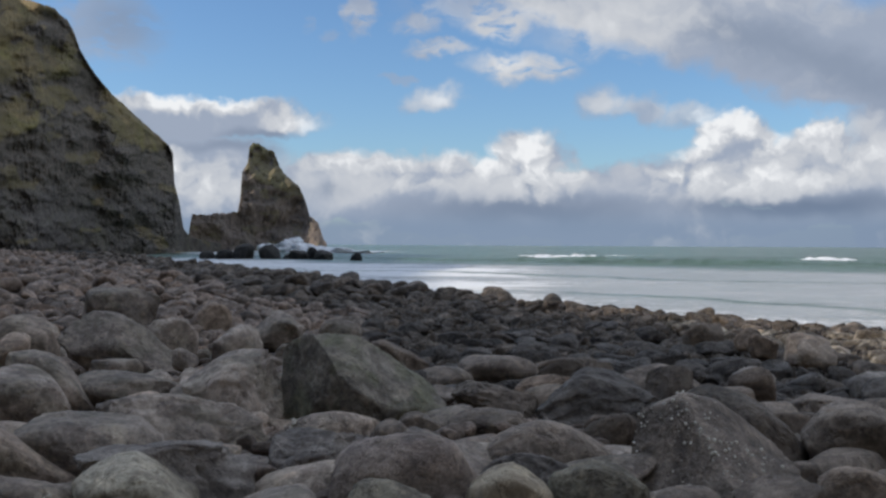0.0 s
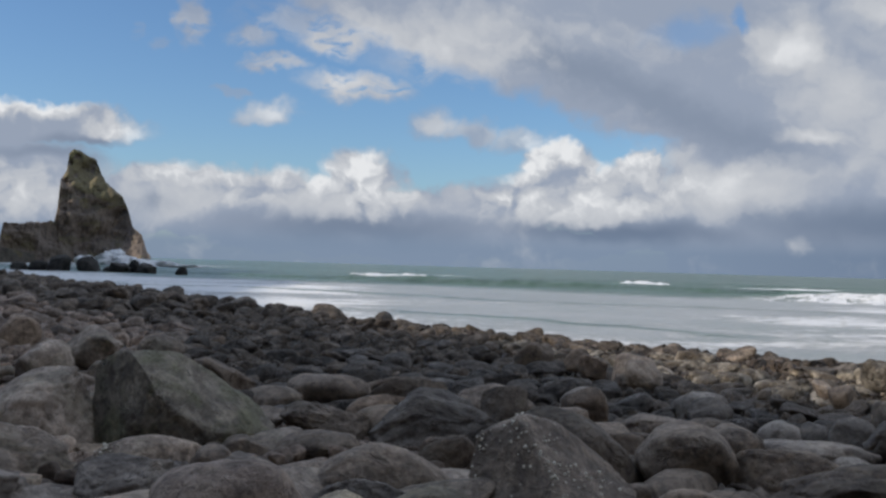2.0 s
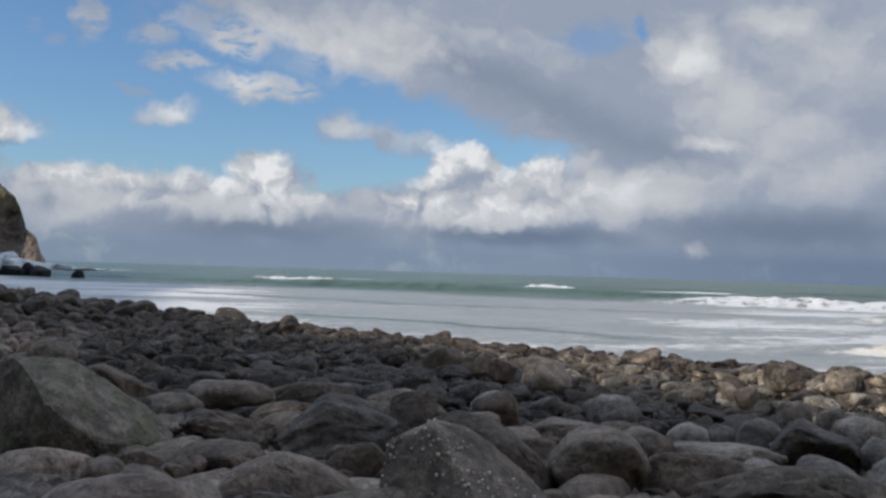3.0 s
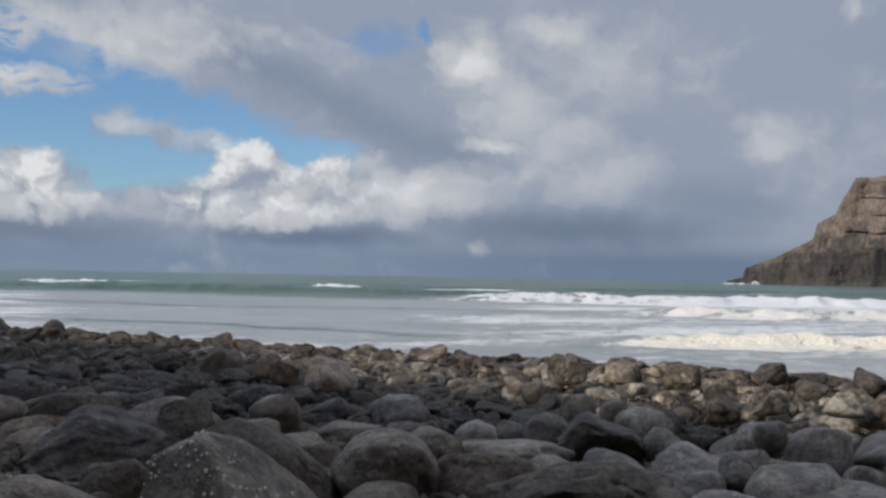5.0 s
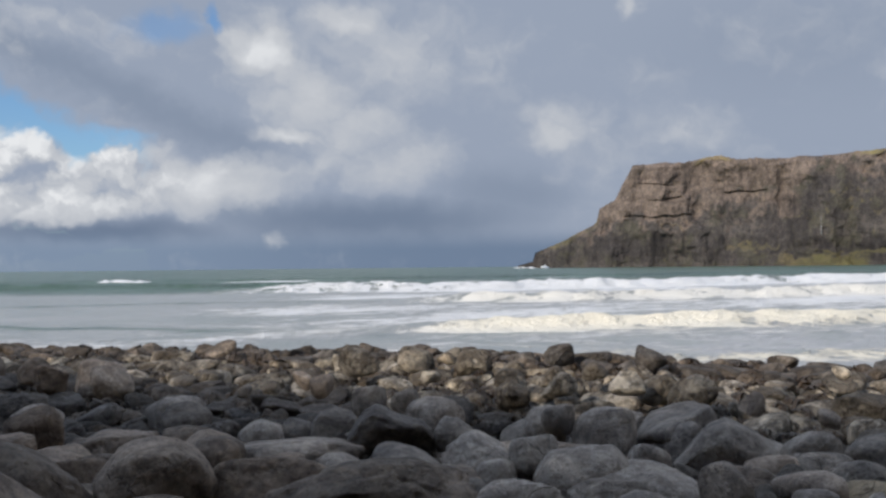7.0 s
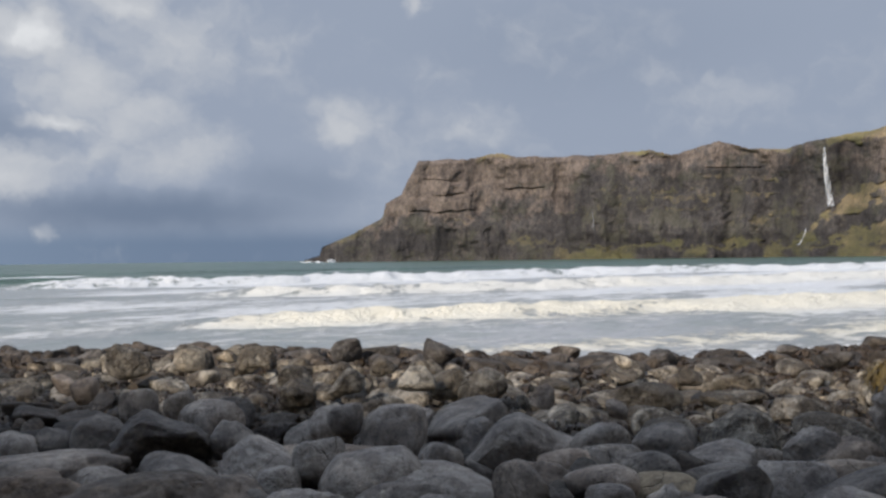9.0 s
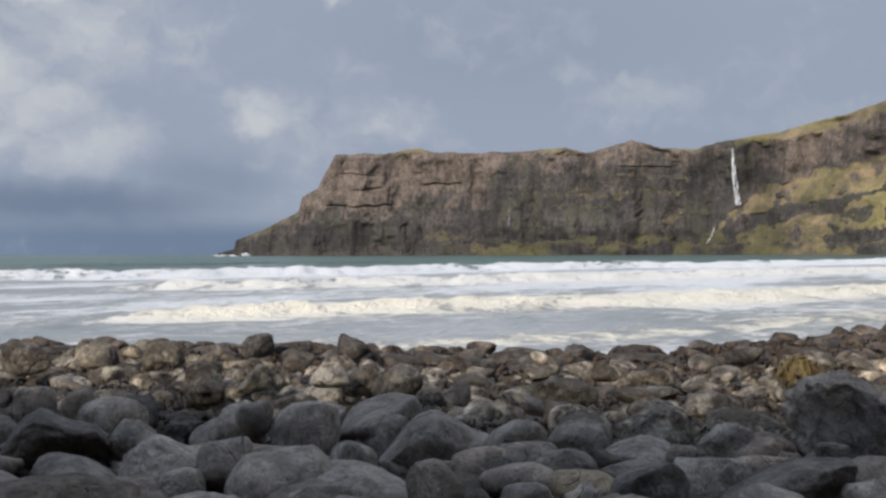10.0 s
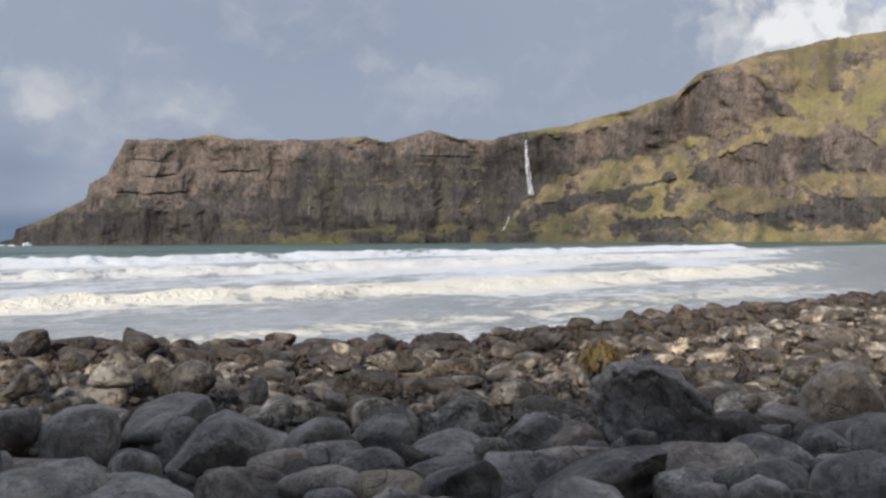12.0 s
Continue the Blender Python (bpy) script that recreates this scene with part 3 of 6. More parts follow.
    for name, values in (("foam", foam), ("silt", silt), ("milk", milk)):
        at = me.attributes.new(name, "FLOAT", "POINT")
        at.data.foreach_set("value", values.astype(np.float32))
    tagged(new("water", me), "green sea with lines of white breaking surf", "sea", kind="structure")


build_sea()


# ---------------------------------------------------------------- cliffs
def interp(rows, az):
    rows = np.array(rows, float)
    return [np.interp(az, rows[:, 0], rows[:, k]) for k in range(1, rows.shape[1])]


HEADLAND_ROCK = face_material("headland_rock", 1.0, rgb(0.13, 0.102, 0.088), rgb(0.24, 0.19, 0.158), rgb(0.056, 0.051, 0.05), rgb(0.112, 0.1, 0.094), rgb(0.180, 0.153, 0.078), rgb(0.325, 0.242, 0.145))
CLIFF_ROCK = face_material("shaded_cliff", 0.2, rgb(0.13, 0.112, 0.096), rgb(0.22, 0.19, 0.158), rgb(0.10, 0.09, 0.081), rgb(0.19, 0.17, 0.152), rgb(0.215, 0.18, 0.088), rgb(0.31, 0.238, 0.128))
STACK_ROCK = face_material("stack_rock", 0.36, rgb(0.17, 0.142, 0.12), rgb(0.26, 0.213, 0.176), rgb(0.175, 0.147, 0.128), rgb(0.265, 0.22, 0.187), rgb(0.19, 0.17, 0.092), rgb(0.225, 0.19, 0.11))


def crag_face(name, stations, az, levels, bands, mat, relief, zoom, seed, back, slope, label, category, flow_at):
    """A rock face seen from the bay: stations give bearing, distance of the foot and elevation of the brow; bands of crag lie between two elevations, with rough grass elsewhere."""
    foot, crest = interp(stations, az)
    line = np.stack([az * zoom, 0 * az, 0 * az], 1)
    crest = crest + smooth(0.3, 2.0, crest) * (0.09 * fbm(line * 1.6, 3, seed) + 0.03 * fbm(line * 6.0, 2, seed + 2))
    low_el = -np.degrees(np.arctan(3.4 / foot))
    A, E = np.repeat(az, levels), (low_el[:, None] + np.outer(crest - low_el, np.linspace(0, 1, levels))).ravel()
    C = np.repeat(crest, levels)
    q = np.stack([A * zoom, E * zoom, 0 * A], 1)
    n1, n2, n3 = fbm(q * [0.5, 0.6, 0], 3, seed + 11), fbm(q * [1.6, 2.0, 0], 4, seed + 13), fbm(q * [5.0, 5.0, 0], 4, seed + 15)
    rock = np.zeros(len(A))
    for band in bands:
        b = np.array(band)
        lo, hi = np.interp(A, b[:, 0], b[:, 1]), np.interp(A, b[:, 0], b[:, 2])
        room = np.minimum(E - lo + np.where(lo <= 0, 3.0, 0.6), hi - E) + 0.5 * n1 + 0.5 * n2 + 0.2 * n3
        rock = np.maximum(rock, smooth(-0.25, 0.35, room) * smooth(-0.2, 0.4, A - b[0, 0]) * smooth(0.4, -0.2, A - b[-1, 0]))
    rock = np.maximum(rock, 0.8 * smooth(0.3, 0.65, n2 + 0.4 * n1 + 0.2 * n3))
    rock = rock * (1 - 0.7 * smooth(0.35, 0.6, fbm(q * [1.1, 1.6, 0] + 9, 4, seed + 17)))
    grass = 1 - rock
    beds = smooth(0.1, 0.35, fbm(q * [0.3, 2.6, 0], 3, seed + 19) + 0.3 * n1)
    lean = (0.08 + 0.45 * beds * rock) * rock + grass * slope
    lean = lean.reshape(len(az), levels)
    tan = np.tan(np.radians(E)).reshape(len(az), levels)
    R = np.zeros_like(tan)
    R[:, 0] = foot
    for k in range(1, levels):
        c = lean[:, k]
        R[:, k] = R[:, k - 1] * (1 - c * tan[:, k - 1]) / (1 - c * tan[:, k])
    kern = np.hanning(81) / np.hanning(81).sum()
    R = np.apply_along_axis(lambda c: np.convolve(np.pad(c, 40, mode="edge"), kern, "valid"), 0, R)
    f = np.stack([(A + 0.16 * n2) * zoom, (E * 0.9 + 0.3 * n2) * zoom, 0 * A], 1)
    flute = np.abs(fbm(f * [2.6, 0.5, 1], 3, seed + 21, 0.6)) ** 0.6
    slab = np.round(2.0 * fbm(f * [1.6, 2.6, 1], 2, seed + 23)) / 2
    low = np.clip(C / 3.0, 0.15, 1) * (1 - 0.8 * smooth(0.95, 1.0, E / (C + 1e-6)))
    R = R.ravel() + relief * low * ((1 - 0.5 * grass) * (0.5 * flute + 0.22 * slab + 0.3 * n3) + 3.0 * n1 + 1.0 * n2)
    x, y = polar(A, R)
    z = 2.3 + np.tan(np.radians(E)) * R
    verts = np.stack([x, y, z], 1).reshape(len(az), levels, 3)
    last = verts[:, -1]
    out = last[:, :2] / np.hypot(last[:, 0], last[:, 1])[:, None]
    rows = [np.concatenate([last[:, :2] + out * reach, (last[:, 2] * (1 - drop))[:, None]], 1) for reach, drop in back]
    verts = np.concatenate([verts, np.stack(rows, 1)], 1)
    me = mesh_from(name, verts.reshape(-1, 3), grid_faces(len(az), levels + len(back)), mat)
    flow = smooth(-0.8, 0.8, E - flow_at + 1.2 * n2 + 0.8 * n1)
    for key, val in (("turf", grass), ("flow", flow)):
        at = me.attributes.new(key, "FLOAT", "POINT")
        at.data.foreach_set("value", np.concatenate([val.reshape(len(az), levels), np.ones((len(az), len(back)))], 1).ravel().astype(np.float32))
    tagged(new(name, me), label, category, kind="structure")


# the hill behind the cliff, out of view; crest set and rear raised to shade the near beach
HILL = [(-190, 150, 34), (-160, 130, 40), (-125, 110, 38), (-105, 102, 33.5), (-95, 100, 31.62), (-91, 100, 31.0), (-60, 105, 27), (-40, 125, 19), (-27, 158, 13.8), (-25, 165, 13.2)]
crag_face("hillside", HILL, np.linspace(-190, -25, 300), 80, [[(-200, 0, 6), (-20, 0, 6)]], CLIFF_ROCK, 2.0, 0.4, 11, ((30, 0.0), (140, 0.1), (400, 0.5)), 1.0, "unseen steep grassy hillside with dark crags, shading the beach", "hillside", 5.0)
CLIFF = [(-25.4, 164, 13.2), (-23.6, 171, 12.9), (-22.6, 175, 12.65), (-21.5, 181, 12.4), (-20.85, 185, 11.9), (-20.5, 187, 11.2), (-20.2, 190, 10.3), (-19.4, 195, 9.2), (-18.4, 201, 8.05), (-17.4, 207, 7.05), (-16.0, 217, 5.87), (-15.5, 221, 5.35), (-15.3, 223, 4.95), (-15.22, 224, 3.3), (-14.95, 227, 2.3), (-14.7, 229, 0.8), (-14.3, 231, 0.35), (-13.2, 236, 0.12), (-12.6, 240, 0.02)]
crag_face("cliff", CLIFF, np.linspace(-25.4, -12.6, 620), 210, [[(-27, 0, 5.2), (-24, 0, 5.6), (-22.3, 0, 6.4), (-20, 0, 6.9), (-17.7, 0, 6.0), (-16, 0, 4.7), (-15.3, 0, 4.6), (-12, 0, 5)], [(-22.6, 11.0, 11.5), (-21.5, 10.2, 12.1), (-20.5, 9.5, 11.7), (-20, 9.2, 10.1), (-19.2, 8.6, 9.0)], [(-26, 8.2, 9.0), (-24, 8.0, 8.8), (-22.6, 8.3, 8.7)]],
          CLIFF_ROCK, 1.3, 0.8, 14, ((30, 0.0), (140, 0.1), (400, 0.5)), 0.95, "shaded dark basalt cliff with rough brown grass slopes above", "cliff", 3.0)
STACK = [(-14.45, 330, 0.1), (-14.4, 331, 0.8), (-14.25, 332, 1.55), (-13.6, 334, 1.6), (-11.75, 336, 1.8), (-11.6, 336, 2.6), (-11.5, 336, 4.1), (-11.2, 336, 4.6), (-11.1, 336, 5.5), (-10.9, 336, 5.72), (-10.6, 336, 5.66), (-9.7, 336, 5.2), (-9.4, 336, 4.5), (-9.2, 336, 4.15), (-8.3, 335, 3.35), (-7.95, 334, 2.5), (-7.7, 333, 1.6), (-7.2, 332, 1.2), (-6.9, 331, 0.3), (-6.7, 331, 0.05)]
crag_face("sea_pinnacle", STACK, np.linspace(-14.45, -6.7, 400), 130, [[(-15, 0, 9), (-11.6, 0, 9), (-11.3, 0, 4.6), (-10.6, 0, 4.0), (-9.6, 0, 3.6), (-8.6, 0, 2.8), (-7.8, 0, 2.2), (-6, 0, 2)]], STACK_ROCK, 1.1, 1.4, 33, ((12, 0.05), (20, 0.7), (24, 1.02)), 0.55, "tall brown rock stack with a grassy crown, standing in the sea", "sea stack", 1.8)

# beyond 92 degrees unseen land, raised to block light from behind the camera
HEAD = [(43.5, 1000, 0.02), (44.35, 1000, 0.25), (44.5, 1000, 0.75), (46.4, 995, 1.55), (48.0, 988, 2.42), (48.2, 987, 3.25), (49.1, 983, 3.72), (49.4, 981, 4.37), (49.85, 979, 5.2), (50.1, 978, 5.68), (52.9, 966, 5.75), (53.8, 963, 5.92), (54.9, 957, 6.06),
        (55.8, 953, 5.79), (60.8, 930, 5.8), (62.0, 923, 5.95), (63.3, 915, 6.02), (64.5, 906, 5.68), (65.6, 900, 5.95), (67.1, 890, 6.4), (68.7, 880, 5.86), (70.4, 866, 5.74), (71.7, 852, 6.05), (73.0, 838, 6.25), (74.8, 812, 6.5), (78.4, 758, 7.3),
        (81.0, 720, 8.1), (82.3, 703, 9.15), (85.0, 680, 9.95), (88.7, 650, 10.5), (92.0, 630, 10.75), (105, 560, 13), (130, 420, 24), (172, 260, 33)]
# bands of crag on the hillside: bearing, elevation of the foot and of the brow
CRAGS = [[(57, 0.55, 9), (70, 0.65, 9), (71.5, 1.2, 9), (72.8, 2.4, 6.1), (74.5, 3.2, 6.15), (76.0, 3.8, 6.3), (78.7, 4.5, 7.0), (81.4, 5.6, 8.0), (82.8, 5.9, 9.2), (84.4, 6.2, 9.3), (86.2, 6.7, 8.1), (87.6, 6.3, 6.9), (89.6, 6.3, 6.5)],
         [(71.8, 0.8, 1.2), (72.8, 0.9, 2.2), (75.4, 1.6, 2.7), (78.0, 2.2, 3.05), (80.7, 3.1, 3.7), (81.6, 3.3, 3.5)],
         [(81.4, 3.2, 3.4), (82.2, 2.8, 4.2), (84.8, 2.8, 4.9), (87.0, 3.2, 5.6), (90.5, 3.3, 5.7), (92.0, 3.3, 4.4), (105, 3.5, 6.0), (140, 4.0, 8.0)],
         [(83.5, 0.9, 1.0), (85.0, 0.7, 1.45), (88.0, 0.8, 2.05), (92.0, 0.8, 2.3), (105, 1.0, 3.0), (140, 1.0, 3.0)],
         [(77.0, 0.6, 0.7), (79.0, 0.4, 1.2), (81.0, 0.5, 1.3), (82.0, 0.8, 0.9)],
         [(89.6, 9.3, 9.4), (90.2, 9.2, 9.7), (92.0, 9.1, 9.9), (96.0, 9.3, 10.2), (100, 9.6, 9.7)]]
# green ledges and dark overhangs on the main face: bearing and elevation from and to, thickness
LEDGES = [(60.6, 3.95, 66.5, 3.75, 0.16), (61.5, 3.35, 70.0, 3.5, 0.14), (62.5, 2.75, 67.5, 2.85, 0.12), (66.0, 4.5, 70.5, 4.3, 0.10), (55.2, 1.2, 58.0, 1.0, 0.2), (58.2, 2.6, 60.4, 2.9, 0.10), (50.6, 2.25, 53.0, 2.2, 0.05), (67.8, 2.0, 71.4, 2.4, 0.2)]
NOTCHES = [(49.6, 2.72, 51.2, 2.66, 0.05), (50.9, 2.62, 53.2, 2.72, 0.10), (55.3, 3.96, 57.2, 3.98, 0.05), (51.2, 3.65, 52.6, 3.75, 0.05), (50.6, 4.55, 52.2, 4.5, 0.03), (66.4, 4.9, 69.2, 4.8, 0.03)]
# the lower lava flows are darker than the upper ones
FLOW = [(43, 3.0), (48.4, 2.6), (53.0, 2.3), (54.0, 3.3), (57.5, 3.5), (58.5, 2.8), (60.0, 5.2), (63.5, 5.7), (65.0, 5.2), (69.0, 5.4), (71.5, 6.4), (74.6, 5.6), (75.4, 3.6), (77.6, 3.9), (78.6, 4.8), (81.5, 5.0), (83.0, 4.2), (84.0, 2.6), (86.5, 2.2), (88.5, 4.4), (90, 2.6), (92, 2.6), (172, 5)]


def near_line(az, el, lines):
    out = np.zeros(len(az))
    for a0, e0, a1, e1, thick in lines:
        u = np.clip((az - a0) / (a1 - a0), 0, 1)
        d = np.abs(el - (e0 + u * (e1 - e0))) / thick
        out = np.maximum(out, smooth(1.3, 0.7, d) * smooth(-0.35, 0.1, az - a0) * smooth(0.35, -0.1, az - a1))
    return out


# gully shade painted into the colour, wide rows darken the lower face: bearing, elevation of foot and brow, half width,
# how dark
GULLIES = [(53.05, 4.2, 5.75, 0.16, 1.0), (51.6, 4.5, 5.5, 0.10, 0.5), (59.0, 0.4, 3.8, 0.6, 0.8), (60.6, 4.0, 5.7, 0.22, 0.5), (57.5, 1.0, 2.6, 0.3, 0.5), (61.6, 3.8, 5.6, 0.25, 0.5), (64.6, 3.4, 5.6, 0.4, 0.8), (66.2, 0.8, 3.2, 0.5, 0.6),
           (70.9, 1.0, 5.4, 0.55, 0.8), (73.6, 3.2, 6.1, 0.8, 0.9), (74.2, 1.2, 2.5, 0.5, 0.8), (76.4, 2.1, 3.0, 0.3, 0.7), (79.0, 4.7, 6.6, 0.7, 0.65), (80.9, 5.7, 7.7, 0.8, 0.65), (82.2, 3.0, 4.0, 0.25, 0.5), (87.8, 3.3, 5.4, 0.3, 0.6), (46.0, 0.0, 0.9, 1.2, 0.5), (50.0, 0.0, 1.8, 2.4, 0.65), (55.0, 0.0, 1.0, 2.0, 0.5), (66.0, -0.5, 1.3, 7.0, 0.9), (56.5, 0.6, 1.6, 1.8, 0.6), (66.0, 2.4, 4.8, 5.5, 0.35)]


def gully_shade(az, el):
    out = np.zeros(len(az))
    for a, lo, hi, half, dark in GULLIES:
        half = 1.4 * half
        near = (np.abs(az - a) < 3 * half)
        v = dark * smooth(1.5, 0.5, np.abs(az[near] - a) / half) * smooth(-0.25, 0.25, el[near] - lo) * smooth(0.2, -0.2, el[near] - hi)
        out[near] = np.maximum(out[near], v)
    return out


def build_headland():
    az = np.concatenate([np.linspace(43.5, 94, 1300), np.linspace(94.4, 172, 110)])
    levels = 190
    foot, crest = interp(HEAD, az)
    line = np.stack([az * 1.2, 0 * az, 0 * az], 1)
    crest = crest + smooth(0.3, 2.5, crest) * (0.05 * fbm(line, 3, 61) + 0.025 * fbm(line * 5.0, 3, 63))
    v = np.linspace(0, 1, levels)
    low_el = -np.degrees(np.arctan(4.0 / foot))
    A, E = np.repeat(az, levels), (low_el[:, None] + np.outer(crest - low_el, v)).ravel()
    C = np.repeat(crest, levels)
    q = np.stack([A * 1.0, E * 1.0, 0 * A], 1)
    n1, n2, n3 = fbm(q * [0.5, 0.6, 0], 3, 71), fbm(q * [1.7, 2.2, 0], 4, 73), fbm(q * [5.0, 5.0, 0], 3, 75)
    rock = smooth(50.0, 49.0, A)
    rock = np.maximum(rock, smooth(60.5, 57.5, A + 1.5 * n1))
    for band in CRAGS:
        b = np.array(band)
        lo, hi = np.interp(A, b[:, 0], b[:, 1]), np.interp(A, b[:, 0], b[:, 2])
        room = np.minimum(E - lo + 0.25 * n1, hi - E + 0.2 * n1) + 0.22 * n2 + 0.10 * n3
        rock = np.maximum(rock, smooth(-0.06, 0.12, room) * smooth(-0.1, 0.3, A - b[0, 0]) * smooth(0.3, -0.1, A - b[-1, 0]))
    # stray outcrops in the grass
    rock = np.maximum(rock, 0.8 * smooth(0.22, 0.5, n2 + 0.35 * n1 + 0.2 * n3) * smooth(0.25, 0.5, E) * smooth(C - 0.3, C - 0.8, E))
    green = 0.55 * near_line(A, E + 0.34 * n2 + 0.15 * n3, LEDGES) * smooth(-0.3, 0.3, n2 + n3)
    shore = smooth(0.6, 0.3, E + 0.3 * n2) * smooth(84.0, 80.0, A) * smooth(0.5, 0.0, n1)
    rock = np.maximum(rock, shore)
    cap = 0.7 * smooth(0.30, 0.12, C - E + 0.10 * n2) * (smooth(53.2, 53.9, A) * smooth(55.9, 55.2, A) + smooth(61.2, 62.4, A) * smooth(64.7, 64.0, A) + 0.8 * smooth(65.0, 66.0, A) * smooth(-0.3, 0.3, n1 + 0.5 * n2))
    tip = 0.35 * smooth(48.5, 48.0, A) * smooth(0.42, 0.2, C - E + 0.12 * n2) * smooth(44.4, 45.0, A)
    grass = np.clip(np.maximum(1 - rock, np.maximum(green, np.maximum(cap, tip))), 0, 1)
    notch = near_line(A, E + 0.05 * n2, NOTCHES)
    beds = smooth(0.1, 0.35, fbm(q * [0.25, 4.0, 0], 3, 81) + 0.25 * n1)
    lean = (0.10 + 0.25 * beds * (1 - grass)) * (1 - grass) + grass * 1.25
    lean = np.maximum(lean, 0.02).reshape(len(az), levels)
    tan = np.tan(np.radians(E)).reshape(len(az), levels)
    R = np.zeros_like(tan)
    R[:, 0] = foot
    for k in range(1, levels):
        c = lean[:, k]
        R[:, k] = R[:, k - 1] * (1 - c * tan[:, k - 1]) / (1 - c * tan[:, k])
    # slopes of grass are even, crags keep their steps
    def level_out(R, cols):
        k = np.hanning(2 * cols + 1) / np.hanning(2 * cols + 1).sum()
        return np.apply_along_axis(lambda c: np.convolve(np.pad(c, cols, mode="edge"), k, "valid"), 0, R)
    G = level_out(grass.reshape(R.shape), 8)
    R = (1 - G) * level_out(R, 22) + G * level_out(R, 45)
    # buttresses, columns and joints
    f = np.stack([A + 0.16 * n2, E * 0.9 + 0.3 * n2, 0 * A], 1)
    flute = np.abs(fbm(f * [3.0, 0.45, 1], 3, 91, 0.6)) ** 0.6
    joint = fbm(f * [8.0, 1.0, 1], 3, 93)
    slab = np.round(2.0 * fbm(f * [1.8, 3.0, 1], 2, 95)) / 2
    butt = fbm(f * [0.5, 0.3, 1], 3, 97)
    low = np.clip(C / 3.0, 0.1, 1)
    top_edge = 1 - 0.8 * smooth(0.95, 1.0, E / (C + 1e-6))
    R = R.ravel() + low * top_edge * ((1 - 0.75 * grass) * ((1.0 - 0.6 * smooth(70, 74, A)) * flute + 0.22 * joint + 0.25 * slab + 2.5 * n1) + 12.0 * butt + 2.0 * n2 * grass) + 3.0 * notch
    x, y = polar(A, R)
    z = 2.3 + np.tan(np.radians(E)) * R
    verts = np.stack([x, y, z], 1).reshape(len(az), levels, 3)
    last = verts[:, -1]
    out = last[:, :2] / np.hypot(last[:, 0], last[:, 1])[:, None]
    rows = [np.concatenate([last[:, :2] + out * reach, (last[:, 2] * (1 - drop))[:, None]], 1) for reach, drop in ((60, 0.0), (300, 0.05), (900, 0.4))]
    verts = np.concatenate([verts, np.stack(rows, 1)], 1)
    me = mesh_from("headland", verts.reshape(-1, 3), grid_faces(len(az), levels + 3), HEADLAND_ROCK)
    flow = np.interp(A, *np.array(FLOW).T)
    flow = smooth(-0.9, 0.7, E - flow + 1.1 * n2 + 0.6 * n1 + 0.5 * n3)
    for key, val, rest in (("turf", grass, 1.0), ("flow", flow, 1.0), ("painted_dark", gully_shade(A + 0.07 * n2 + 0.04 * n3, E + 0.2 * n2), 0.0)):
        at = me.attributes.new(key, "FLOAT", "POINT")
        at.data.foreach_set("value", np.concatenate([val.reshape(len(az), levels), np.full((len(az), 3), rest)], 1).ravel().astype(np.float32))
    tagged(new("headland", me), "long sunlit headland of layered brown cliffs and green ledges", "headland", kind="structure")
    return me


HEADLAND = build_headland()
FACE = BVHTree.FromPolygons([v.co for v in HEADLAND.vertices], [tuple(p.vertices) for p in HEADLAND.polygons])


def on_face(az, el):
    """Distance of the headland's surface along a bearing and an elevation."""
    e = radians(el)
    hit = FACE.ray_cast((0, 0, 2.3), (math.sin(radians(az)) * math.cos(e), math.cos(radians(az)) * math.cos(e), math.sin(e)))
    return hit[3] * math.cos(e)


def water_material():
    m, n = material("falling_water")
    pos = n.add("ShaderNodeNewGeometry").outputs["Position"]
    thin = n.noise(n.vec("MULTIPLY", pos, (1, 1, 0.12)), 0.9, 5.0, 0.65)
    b = n.add("ShaderNodeBsdfPrincipled", {"Base Color": n.mix(thin, rgb(0.5, 0.52, 0.55), rgb(0.8, 0.8, 0.82)), "Roughness": 0.6})
    clear = n.add("ShaderNodeBsdfTransparent")
    n.add("ShaderNodeOutputMaterial", {0: n.add("ShaderNodeMixShader", {0: n.remap(thin, 0.36, 0.64, 0.03, 0.6), 1: clear.outputs[0], 2: b.outputs[0]}).outputs[0]})
    return m


FALLING = water_material()


